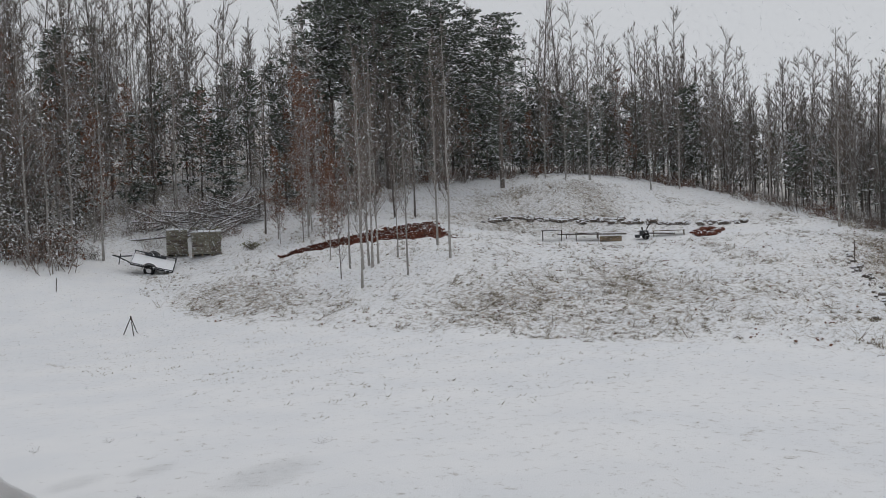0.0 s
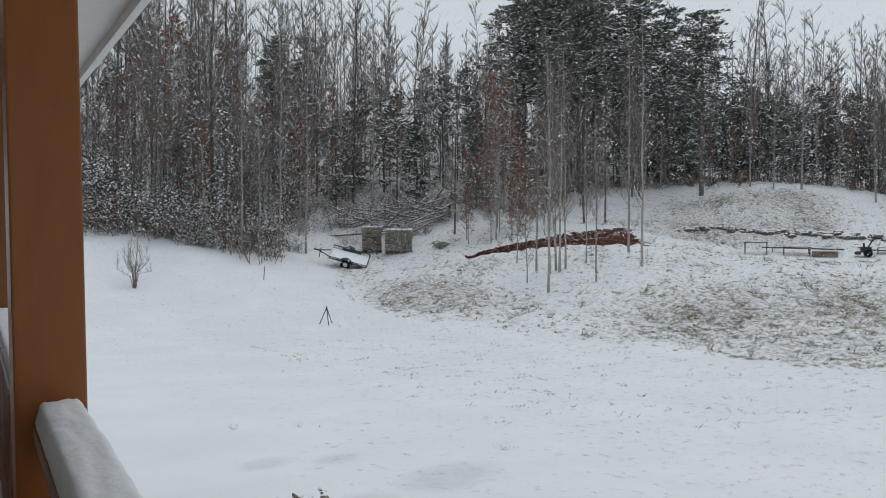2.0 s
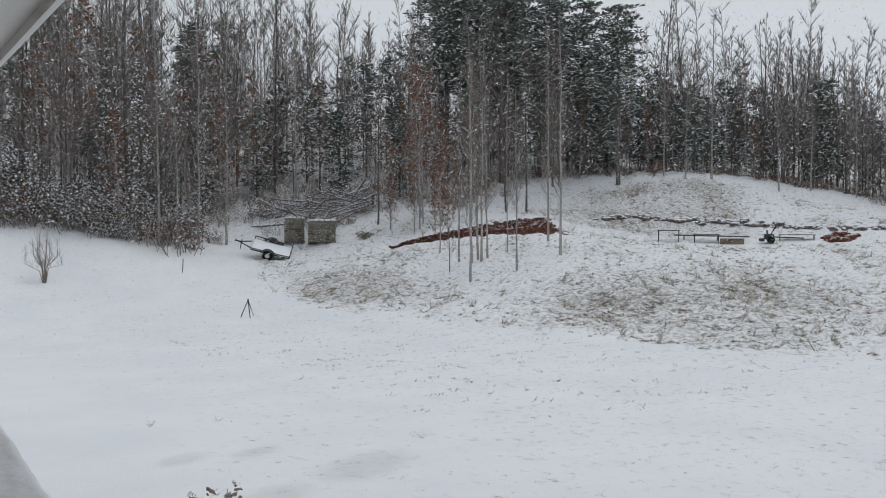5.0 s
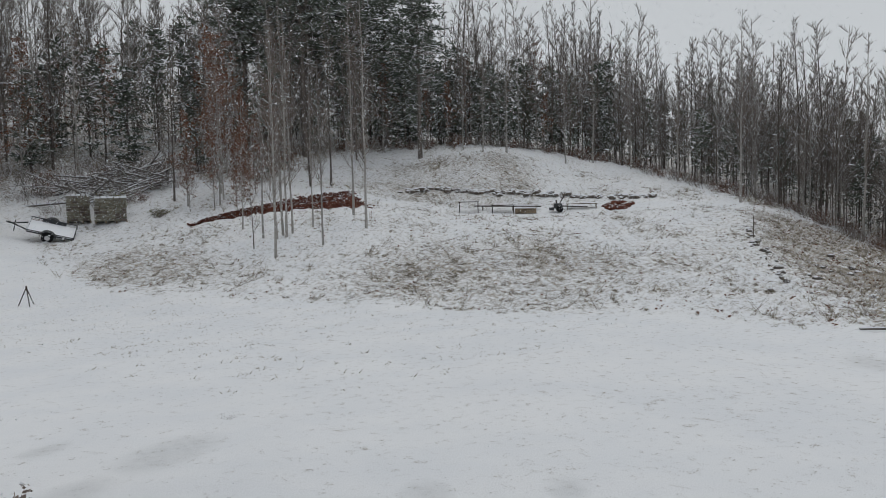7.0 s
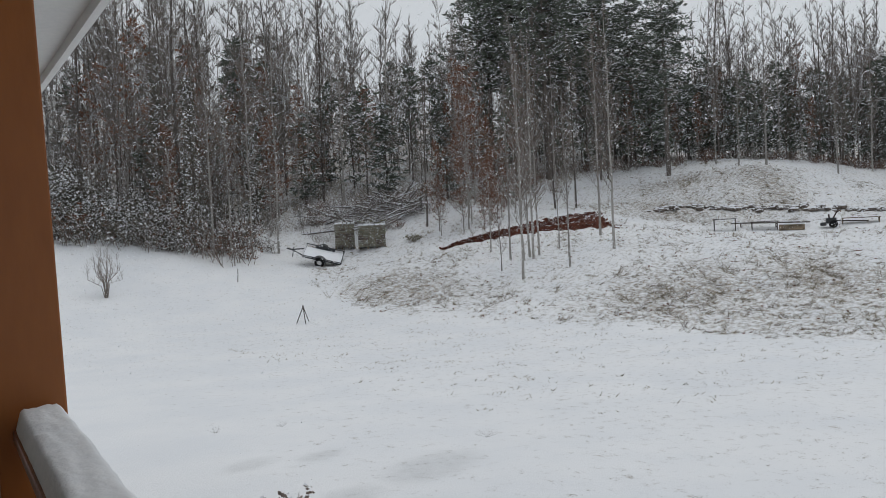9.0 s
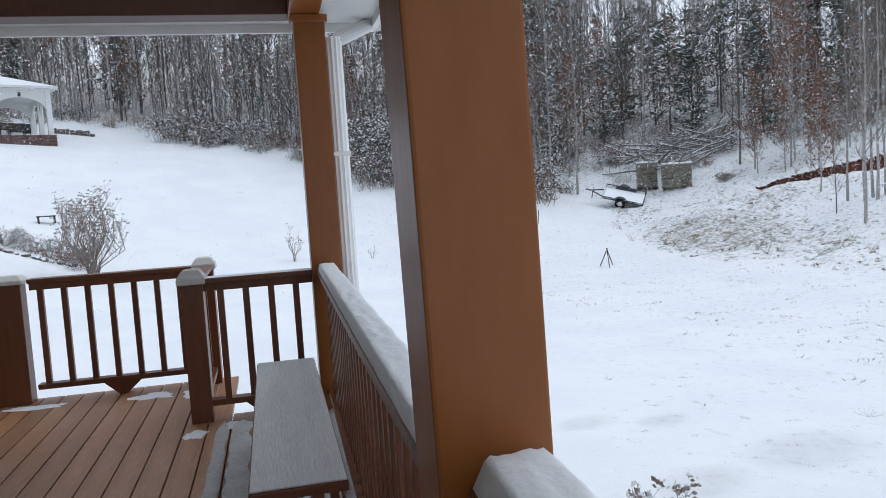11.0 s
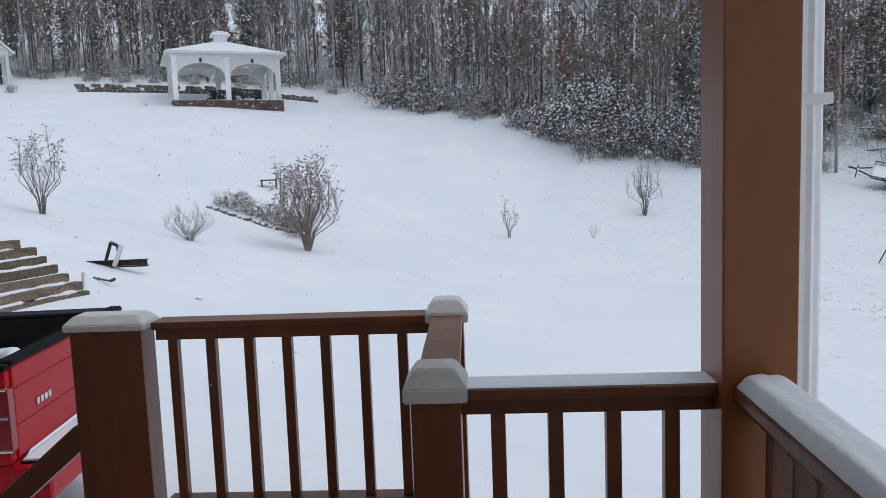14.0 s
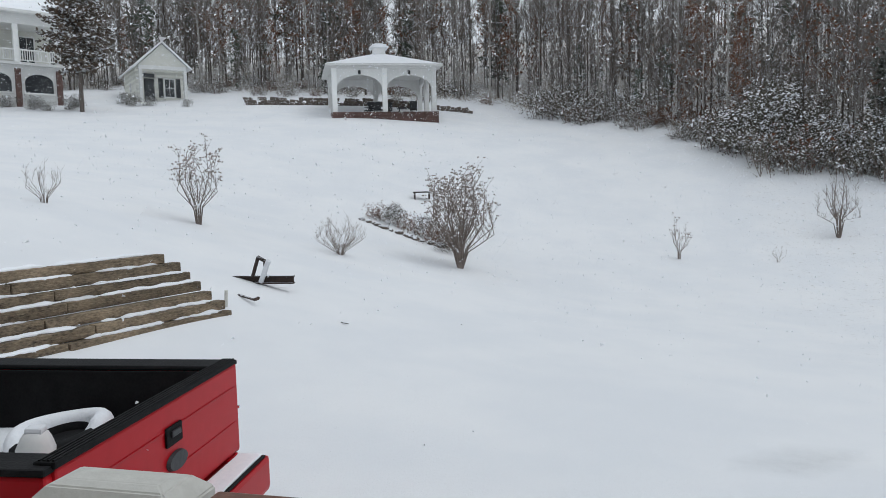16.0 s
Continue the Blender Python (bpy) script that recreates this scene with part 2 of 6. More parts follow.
def edge_distance(x, y):
    """Metres into the woods (above 0) or out of them, for arrays."""
    p = np.stack([np.atleast_1d(x), np.atleast_1d(y)], 1).astype(float)
    a, b = EDGE_A[:-1], EDGE_A[1:]
    d = b - a
    t = (((p[:, None] - a) * d).sum(-1) / (d * d).sum(-1)).clip(0, 1)
    off = p[:, None] - (a + t[..., None] * d)
    far = np.hypot(off[..., 0], off[..., 1])
    i = far.argmin(1)
    n = np.arange(len(p))
    side = d[i, 0] * (p[:, 1] - a[i, 1]) - d[i, 1] * (p[:, 0] - a[i, 0])
    return np.where(side > 0, 1, -1) * far[n, i]


def step(a, b, v):
    t = np.clip((v - a) / (b - a), 0, 1)
    return t * t * (3 - 2 * t)


def wave(x, y, s, k=0.0):
    """Smooth blotches between 0 and 1, for arrays."""
    v = np.sin(x * s + 2.1 * np.sin(y * s * 0.7 + k)) + np.sin(y * s * 1.3 + 1.7 * np.sin(x * s * 0.9 - k)) + 0.6 * np.sin((x - y) * s * 2.3 + k)
    return 0.5 + v / 5.2


def bank(x, y):
    """How rough the ground is: the grassy slope between the mown lawn and the woods."""
    foot = np.interp(y, [-5, 2, 5.4, 9.6, 15, 22, 28, 34, 40, 46], [22, 22, 21.8, 20, 19.8, 17.4, 16.8, 17, 18.5, 20])
    return step(0, 2.0, x - foot + 1.6 * (wave(x, y, 0.5) - 0.5)) * step(-2, 1, -edge_distance(x, y))


def build_ground():
    def dense(a, b, far):
        v, p = [a], a
        while p < b:
            p += 0.18 if far[0] < p < far[1] else 0.42
            v.append(p)
        return v

    xs = np.r_[np.linspace(-1500, -47, 24), dense(-46, 70, (2, 9)), np.linspace(72, 1500, 24)]
    ys = np.r_[np.linspace(-1500, 0, 24), dense(1, 74, (2, 11)), np.linspace(76, 1500, 24)]
    gx, gy = np.meshgrid(xs, ys)
    x, y = gx.ravel(), gy.ravel()
    rough = bank(x, y)
    z = ground(x, y)
    rng = np.random.default_rng(3)
    terrace = step(1.5, 4, np.abs(y - (31 - (x - 45) * 1.6)) + 4 * (x < 36))
    z += rough * terrace * (0.1 * (wave(x, y, 2.4, 1) - 0.5) + 0.05 * rng.standard_normal(len(x)))
    into = edge_distance(x, y)
    z += step(-1, 3, into) * 0.12 * rng.standard_normal(len(x)) * (np.abs(x) < 100)
    w = len(xs)
    i = np.arange(len(x)).reshape(len(ys), w)
    faces = np.stack([i[:-1, :-1], i[:-1, 1:], i[1:, 1:], i[1:, :-1]], -1).reshape(-1, 4)
    me = bpy.data.meshes.new("ground")
    me.from_pydata(np.stack([x, y, z], 1).tolist(), [], faces.tolist())
    grey_a = step(9, 3, np.hypot((x - 27) * 0.8, y - 17))
    grey_b = step(12, 5, np.hypot((x - 41) * 0.6, (y - 7) * 1.1))
    grey_c = step(7, 3, np.hypot((x - 20.5) * 1.6, y - 33))
    cut = step(-0.8, 1.5, 11.6 - (47.8 - x) * 0.36 - y + 1.5 * (wave(x, y, 0.8, 5) - 0.5)) * step(22, 27, x)
    upper = step(5, 2, np.hypot((x - 51) * 0.7, y - 36) - 3)
    litter = rough * (0.125 + 0.1 * (wave(x, y, 0.6, 2) - 0.5) + 0.13 * grey_a + 0.06 * grey_b + 0.14 * grey_c + 0.12 * upper + 0.16 * cut) * (0.3 + 0.7 * terrace)
    litter = np.maximum(litter, (0.3 + 0.12 * (wave(x, y, 0.9, 3) - 0.5)) * step(-0.6, 2.5, into + 1.5 * (wave(x, y, 0.7, 4) - 0.5)))
    litter = np.maximum(litter, 0.03 * step(6, 12, x) * step(38, 28, y))
    litter = litter - 0.2 * step(6, 1, x) * (litter < 0.04)
    # grey oval smudges on the lawn, mixed into the snow colour
    thin = np.zeros(len(x))
    for cx, cy, a, w in ((5.75, 7.6, 0.9, 0.45), (4.9, 9.0, 0.4, 0.2), (4.2, 7.0, 0.6, 0.3), (18.0, 1.6, 0.9, 0.5), (6.5, 4.2, 0.4, 0.25), (7.5, 3.1, 0.4, 0.2), (1.5, 14.6, 0.6, 0.3), (3.95, 9.08, 0.4, 0.2)):
        thin = np.maximum(thin, step(1.25, 0.5, np.hypot((x - cx + 0.5 * (y - cy)) / a, (y - cy - 0.5 * (x - cx)) / w) / 1.2))
    smudge = me.attributes.new("thin", "FLOAT", "POINT")
    smudge.data.foreach_set("value", thin.astype(np.float32))
    layer = me.attributes.new("litter", "FLOAT", "POINT")
    layer.data.foreach_set("value", litter.astype(np.float32))
    me.polygons.foreach_set("use_smooth", [True] * len(me.polygons))
    m = bpy.data.materials.new("snow_over_dead_grass")
    m.use_nodes = True
    n, l = m.node_tree.nodes, m.node_tree.links
    b = n["Principled BSDF"]
    tc, att = n.new("ShaderNodeTexCoord"), n.new("ShaderNodeAttribute")
    att.attribute_name = "litter"
    noises = []
    for scale, detail in ((0.35, 3), (5.5, 6), (44, 4)):
        t = n.new("ShaderNodeTexNoise")
        t.inputs["Scale"].default_value, t.inputs["Detail"].default_value = scale, detail
        t.inputs["Roughness"].default_value = 0.65
        l.new(tc.outputs["Object"], t.inputs["Vector"])
        noises.append(t.outputs[0])

    def mth(op, a, c, d=None):
        k = n.new("ShaderNodeMath")
        k.operation = op
        for s, v in zip(k.inputs, (a, c, d)):
            if v is not None:
                if isinstance(v, (int, float)):
                    s.default_value = v
                else:
                    l.new(v, s)
        return k.outputs[0]

    def blend(f, a, c):
        k = n.new("ShaderNodeMix")
        k.data_type = "RGBA"
        l.new(f, k.inputs[0])
        for s, v in ((k.inputs[6], a), (k.inputs[7], c)):
            if isinstance(v, tuple):
                s.default_value = (*v, 1)
            else:
                l.new(v, s)
        return k.outputs[2]

    def ramp(v, lo, hi):
        k = n.new("ShaderNodeMapRange")
        k.interpolation_type = "SMOOTHSTEP"
        k.inputs[1].default_value, k.inputs[2].default_value = lo, hi
        l.new(v, k.inputs[0])
        return k.outputs[0]

    patch = mth("MULTIPLY_ADD", noises[2], 0.45, mth("MULTIPLY", noises[1], 0.75))
    smudge = n.new("ShaderNodeAttribute")
    smudge.attribute_name = "thin"
    patch = mth("MULTIPLY_ADD", mth("SUBTRACT", patch, 0.6), 1.7, 0.6)
    bare = ramp(mth("ADD", patch, att.outputs["Fac"]), 0.74, 1.04)
    litter_col = blend(ramp(noises[1], 0.35, 0.65), (0.12, 0.088, 0.06), (0.36, 0.3, 0.215))
    litter_col = blend(ramp(noises[2], 0.45, 0.7), litter_col, (0.065, 0.05, 0.038))
    snow_col = blend(ramp(noises[0], 0.3, 0.7), (0.8, 0.815, 0.845), (0.86, 0.865, 0.88))
    snow_col = blend(mth("MULTIPLY", ramp(noises[2], 0.55, 0.8), 0.25), snow_col, (0.68, 0.69, 0.71))
    snow_col = blend(mth("MULTIPLY", smudge.outputs["Fac"], mth("MULTIPLY_ADD", noises[1], 0.5, 0.02)), snow_col, (0.4, 0.41, 0.42))
    l.new(blend(bare, snow_col, litter_col), b.inputs["Base Color"])
    b.inputs["Roughness"].default_value = 0.85
    bp = n.new("ShaderNodeBump")
    bp.inputs["Strength"].default_value, bp.inputs["Distance"].default_value = 0.35, 0.05
    l.new(patch, bp.inputs["Height"])
    l.new(bp.outputs[0], b.inputs["Normal"])
    me.materials.append(m)
    return tagged(new("ground", me), "snow-covered lawn, grassy bank and wooded hillside", "ground", kind="structure")


build_ground()


# ---- trees ----
class Limbs:
    """Gathers tapered tubes, spikes and leaf blades as vertices and faces."""

    def __init__(self):
        self.v, self.f = [], []

    def tube(self, pts, radii, sides=5):
        start = len(self.v)
        for k, (p, r) in enumerate(zip(pts, radii)):
            d = (pts[min(k + 1, len(pts) - 1)] - pts[max(k - 1, 0)]).normalized()
            u = d.cross(Vector((0.31, 0.95, 0.1))).normalized()
            w = d.cross(u)
            for s in range(sides):
                a = 2 * math.pi * s / sides
                self.v.append(p + (u * math.cos(a) + w * math.sin(a)) * r)
        for k in range(len(pts) - 1):
            for s in range(sides):
                a, b = start + k * sides + s, start + k * sides + (s + 1) % sides
                self.f.append((a, b, b + sides, a + sides))

    def spike(self, a, b, r):
        d = (b - a).normalized()
        u = d.cross(Vector((0.31, 0.55, 0.77))).normalized() * r
        w = d.cross(u).normalized() * r
        i = len(self.v)
        self.v += [a + u, a - u * 0.5 + w * 0.87, a - u * 0.5 - w * 0.87, b]
        self.f += [(i, i + 1, i + 3), (i + 1, i + 2, i + 3), (i + 2, i, i + 3)]

    def blade(self, a, b, r, rng):
        """A hair-thin twig or grass blade, too far off for its roundness to show."""
        u = (b - a).cross(Vector((rng.uniform(-1, 1), rng.uniform(-1, 1), rng.uniform(-1, 1)))).normalized() * r
        i = len(self.v)
        self.v += [a + u, a - u, b]
        self.f.append((i, i + 1, i + 2))

    def leaf(self, p, d, size, rng, wide=0.36):
        u = d.normalized() * size
        w = u.cross(Vector((rng.uniform(-1, 1), rng.uniform(-1, 1), rng.uniform(-1, 1)))).normalized() * size * wide
        i = len(self.v)
        self.v += [p, p + u * 0.5 + w, p + u, p + u * 0.5 - w]
        self.f.append((i, i + 1, i + 2, i + 3))


def way(rng, up=0.0, flat=1.0):
    a = rng.uniform(0, 2 * math.pi)
    return Vector((math.cos(a) * flat, math.sin(a) * flat, up)).normalized()


def bare_tree(rng, h, r, first=0.35, limbs=26, twigs=7, reach=0.16, lean=0.03, fork=False):
    """A slender leafless tree: trunk and limbs, twigs."""
    trunk, crown = Limbs(), Limbs()
    axis = [Vector((lean * h * (k / 7) ** 1.3 * rng.uniform(0.4, 1.2) + rng.uniform(-1, 1) * r * 0.5, rng.uniform(-1, 1) * r * 0.7 * (k > 0), h * k / 7)) for k in range(8)]
    axis[0] = Vector((0, 0, -0.25))
    rad = [r * 0.8 * (1.25 if k == 0 else 1 - 0.88 * (k / 7) ** 0.9) + 0.006 for k in range(8)]
    trunk.tube(axis, rad, 6)

    def on(t):
        k = min(int(t * 7), 6)
        return axis[k].lerp(axis[k + 1], t * 7 - k)

    for k in range(limbs):
        t = first + (0.98 - first) * (k + rng.random()) / limbs
        p = on(t)
        size = reach * h * (1.03 - t) ** 0.55 * rng.uniform(0.55, 1.25)
        d = way(rng, rng.uniform(0.6, 1.9))
        mid = p + d * size * 0.5
        end = mid + (d + Vector((0, 0, rng.uniform(0.1, 0.7)))).normalized() * size * 0.55
        (trunk if size > 0.1 * h else crown).tube([p, mid, end], [r * 0.32 * (1.1 - t) + 0.008, r * 0.2 * (1.1 - t) + 0.006, 0.004], 3)
        for j in range(twigs):
            s = rng.uniform(0.25, 1)
            q = p.lerp(mid, s * 2) if s < 0.5 else mid.lerp(end, s * 2 - 1)
            e = q + (d * 0.6 + way(rng, rng.uniform(0.2, 1.4))).normalized() * size * rng.uniform(0.25, 0.6)
            crown.blade(q, e, 0.01, rng)
            for _ in range(6):
                g = q.lerp(e, rng.uniform(0.2, 0.9))
                crown.blade(g, g + (e - q).normalized() * size * rng.uniform(0.08, 0.22) + way(rng, 0.5) * size * rng.uniform(0.06, 0.16), 0.007, rng)
    return trunk, crown


def leafy_tree(rng, h, r, leaves=900, **kw):
    trunk, crown = bare_tree(rng, h, r, **kw)
    leafage = Limbs()
    ends = [crown.v[f[2]] for f in crown.f if len(f) == 3]
    for _ in range(leaves):
        p = rng.choice(ends)
        leafage.leaf(p + way(rng, 0) * rng.uniform(0, 0.12), way(rng, rng.uniform(-1.2, 0.4)), rng.uniform(0.09, 0.17), rng)
    return trunk, crown, leafage


def light_tree(rng, h, r, first=0.3, limbs=30, twigs=26):
    """A plainer bare tree for the depth of the woods."""
    trunk, crown = Limbs(), Limbs()
    top = Vector((rng.uniform(-0.5, 0.5), rng.uniform(-0.5, 0.5), h))
    bend = Vector((rng.uniform(-0.2, 0.2), rng.uniform(-0.2, 0.2), h * 0.5))
    trunk.tube([Vector((0, 0, -0.3)), bend, top], [r * 0.75, r * 0.5, 0.015], 5)
    for k in range(limbs):
        t = first + (0.97 - first) * (k + rng.random()) / limbs
        p = Vector((0, 0, -0.3)).lerp(bend, t * 2) if t < 0.5 else bend.lerp(top, t * 2 - 1)
        size = 0.2 * h * (1.02 - t) ** 0.5 * rng.uniform(0.45, 1.25)
        d = way(rng, rng.uniform(0.6, 2.2))
        e = p + d * size
        crown.spike(p, e, 0.022 * (1.2 - t))
        for _ in range(twigs):
            q = p.lerp(e, rng.uniform(0.15, 1.0))
            crown.blade(q, q + (d * 0.7 + way(rng, rng.uniform(0.3, 1.8))).normalized() * size * rng.uniform(0.15, 0.6), 0.0155, rng)
    return trunk, crown


def pine_tree(rng, h, r, bare=0.35, boughs=78, clumps=6, reach=0.2):
    """A pine: dark trunk, uneven boughs, tufts of needles."""
    trunk, crown = Limbs(), Limbs()
    axis = [Vector((rng.uniform(-1, 1) * r * 0.4, rng.uniform(-1, 1) * r * 0.4, -0.25 + h * k / 6)) for k in range(7)]
    trunk.tube(axis, [r * (1 - 0.9 * k / 6) + 0.01 for k in range(7)], 6)
    for k in range(boughs):
        t = bare + (1 - bare) * rng.random() ** 0.9
        size = reach * h * ((1.06 - t) / (1.06 - bare)) ** 0.65 * rng.uniform(0.45, 1.25) * min(1.0, 0.45 + 3 * (t - bare))
        d = way(rng, rng.uniform(-0.12, 0.38))
        p = Vector((0, 0, h * t))
        e = p + d * size + Vector((0, 0, -0.06 * size))
        trunk.tube([p, p.lerp(e, 0.6), e], [0.035, 0.02, 0.006], 3)
        for c in range(clumps):
            q = p.lerp(e, rng.uniform(0.35, 1.02)) + way(rng, 0) * size * 0.16
            for b in range(8):
                f = (d * 0.5 + way(rng, rng.uniform(-0.35, 0.6))).normalized()
                crown.leaf(q + way(rng, 0.2) * 0.14, f, rng.uniform(0.3, 0.62), rng, 0.15)
    return trunk, crown


def light_pine(rng, h, r, boughs=58, blades=10):
    """A young evergreen for the depth of the woods, clothed nearly to the ground."""
    trunk, crown = Limbs(), Limbs()
    trunk.tube([Vector((0, 0, -0.3)), Vector((rng.uniform(-0.1, 0.1), 0, h * 0.5)), Vector((0, rng.uniform(-0.2, 0.2), h))], [r, r * 0.6, 0.01], 5)
    for k in range(boughs):
        t = 0.08 + 0.92 * rng.random() ** 0.85
        size = 0.27 * h * (1.05 - t) ** 0.7 * rng.uniform(0.4, 1.2)
        d = way(rng, rng.uniform(-0.25, 0.5))
        p = Vector((0, 0, h * t))
        for _ in range(blades):
            u = rng.uniform(0.15, 1.0)
            q = p + d * size * u + way(rng, rng.uniform(-0.4, 0.3)) * size * 0.22
            crown.leaf(q, (d * 0.6 + way(rng, rng.uniform(-0.6, 0.7))).normalized(), rng.uniform(0.3, 0.6), rng, 0.15)
    return trunk, crown


def brush(rng, h, stems=46, leaves=0, twigs=7):
    """A thicket of stems, twigs and small leaves."""
    wood, leafage = Limbs(), Limbs()
    for _ in range(stems):
        p = Vector((rng.uniform(-0.5, 0.5) * h * 0.7, rng.uniform(-0.5, 0.5) * h * 0.7, -0.1))
        d = way(rng, rng.uniform(1.2, 4))
        size = h * rng.uniform(0.35, 1.0)
        mid = p + d * size * 0.6
        e = mid + (Vector((d.x, d.y, 0)) * 1.4 + way(rng, rng.uniform(-0.3, 0.9))).normalized() * size * 0.42
        wood.tube([p, mid, e], [0.014, 0.01, 0.004], 3)
        for _ in range(twigs):
            s = rng.uniform(-0.9, 1)
            q = mid.lerp(e, s) if s > 0 else mid.lerp(p, -s)
            g = q + (d * 0.5 + way(rng, rng.uniform(-0.3, 0.8))).normalized() * h * rng.uniform(0.08, 0.22)
            wood.blade(q, g, 0.008, rng)
            for _ in range(leaves):
                leafage.leaf(q.lerp(g, rng.random()) + way(rng, 0) * 0.05, way(rng, rng.uniform(-0.6, 0.7)), rng.uniform(0.05, 0.12), rng)
    return wood, leafage


def thicket(rng, h, leaves=2600):
    """A dense mound of evergreen vines over stems; the leaves on its crown lie flat and hold the snow."""
    wood, leafage = brush(rng, h * 0.9, 30, 0, 5)
    bumps = [Vector((rng.uniform(-0.42, 0.42) * h, rng.uniform(-0.42, 0.42) * h, h * rng.uniform(0.3, 0.72))) for _ in range(9)]
    for k in range(leaves):
        c = bumps[k % 9]
        d = way(rng, rng.uniform(-1.3, 1.3))
        p = c + d * h * 0.3 * rng.uniform(0.6, 1.05)
        if p.z < 0.05:
            p.z = rng.uniform(0.05, 0.4)
        leafage.leaf(p, way(rng, rng.uniform(-0.15, 0.25) if d.z > 0.3 else rng.uniform(-1.5, 0.2)), rng.uniform(0.07, 0.16), rng, 0.4)
    return wood, leafage


def vine_tree(rng, h, r, leaves=2200):
    """A bare tree whose trunk and lower limbs are hung with evergreen vines."""
    trunk, crown = bare_tree(rng, h, r, 0.3, 26, 6, reach=0.15)
    leafage = Limbs()
    for _ in range(leaves):
        t = rng.random() ** 0.8
        p = Vector((0, 0, 0.3 + t * h * 0.8)) + way(rng, 0) * rng.uniform(0.1, 0.95) * (1.1 - 0.7 * t)
        leafage.leaf(p, way(rng, rng.uniform(-1.4, 0.3)), rng.uniform(0.1, 0.22), rng)
    return trunk, crown, leafage


def grown(name, label, category, group, *pieces):
    """A plant as a thing: pieces are (name, limbs, material)."""
    ob = thing(name, label, category, group)
    for pname, limbs, mat in pieces:
        if limbs.f:
            me = mesh_of(pname, limbs.v, limbs.f, mat)
            child = new(pname, me)
            child.parent = ob
            if pname in ("leaves", "seed_head"):
                tagged(child, kind="stuff")
    return ob


rng = random.Random(11)


def forest_kinds():
    kinds = {}
    for k, (h, r, first, limbs, mat) in enumerate(((14, 0.09, 0.22, 34, "bark_pale"), (16, 0.12, 0.26, 36, "bark_pale"), (11, 0.065, 0.15, 30, "bark_dark"), (15, 0.1, 0.18, 36, "bark_dark"), (12, 0.08, 0.32, 28, "bark_pale"))):
        t, c = bare_tree(rng, h, r, first, limbs, 8, reach=0.15, lean=rng.uniform(-0.05, 0.05))
        kinds[f"bare{k}"] = (("trunk", t, M[mat]), ("crown", c, M["twig"]))
    for k, (h, leaves) in enumerate(((7, 800), (10, 900))):
        t, c, f = leafy_tree(rng, h, 0.06, leaves, first=0.15, limbs=28, twigs=5, reach=0.22)
        kinds[f"rust{k}"] = (("trunk", t, M["bark_pale"]), ("crown", c, M["twig"]), ("leaves", f, M["leaf"]))
    for k, (h, bare, reach) in enumerate(((17, 0.4, 0.29), (10, 0.08, 0.22), (14, 0.3, 0.2))):
        t, c = pine_tree(rng, h, 0.012 * h + 0.03, bare, 125 if k == 0 else 74, 6, reach)
        kinds[f"pine{k}"] = (("trunk", t, M["bark_dark"]), ("crown", c, M["needle"]))
    for k in range(6):
        t, c = light_tree(rng, rng.uniform(10, 16), rng.uniform(0.06, 0.12), rng.uniform(0.06, 0.28))
        kinds[f"light{k}"] = (("trunk", t, M["bark_pale" if k % 2 else "bark_dark"]), ("crown", c, M["hazed"]))
    for k in range(4):
        t, c = light_pine(rng, rng.uniform(6.5, 11), 0.07)
        kinds[f"fir{k}"] = (("trunk", t, M["bark_dark"]), ("crown", c, M["needle"]))
    for k, (h, leaves) in enumerate(((2.4, 0), (2.4, 4), (2.2, 3))):
        w, f = brush(rng, h, 40, leaves, 7)
        kinds[f"brush{k}"] = (("stem_tangle", w, M["twig"]), ("leaves", f, M["evergreen" if k == 1 else "leaf"]))
    for k, h in enumerate((3.0, 3.6)):
        w, f = thicket(rng, h)
        kinds[f"thicket{k}"] = (("stem_tangle", w, M["twig"]), ("leaves", f, M["evergreen"]))
    t, c, f = vine_tree(rng, 13, 0.1)
    kinds["vine0"] = (("trunk", t, M["bark_dark"]), ("crown", c, M["twig"]), ("leaves", f, M["evergreen"]))
    return kinds


KINDS = forest_kinds()
LOOK = {"bare": ("tree", "bare slender grey-barked woodland tree dusted with snow", "tree", "woodland trees"),
        "rust": ("tree", "young tree holding withered rust-brown leaves at woods edge", "tree", "woodland trees"),
        "pine": ("pine_tree", "tall dark green pine with bare lower trunk in the woods", "pine", "pines"),
        "thicket": ("bush", "dense dark evergreen thicket with snow on its crown", "bush", "undergrowth"),
        "vine": ("tree", "tall bare tree hung with dark evergreen vines", "tree", "woodland trees"),
        "brush": ("bush", "tangled snow-dusted bush at the edge of the woods", "bush", "undergrowth")}
FIRST = {}


def plant(kind, x, y, size=1.0, turn=None, tilt=0.0, label=""):
    z = level(x, y)
    m = pose(x, y, z - (0.28 * size if kind.startswith(("brush", "thicket")) else 0.05), tilt, 0, rng.uniform(0, 360) if turn is None else turn) @ Matrix.Diagonal((size, size, size, 1))
    if kind not in FIRST:
        name, text, cat, group = LOOK[kind.rstrip("0123456789")]
        FIRST[kind] = grown(name, text, cat, group, *KINDS[kind])
        ob = FIRST[kind]
        ob.matrix_basis = m
    else:
        ob = copy_thing(FIRST[kind], m)
        ob.matrix_basis = m
    return tagged(ob, label)


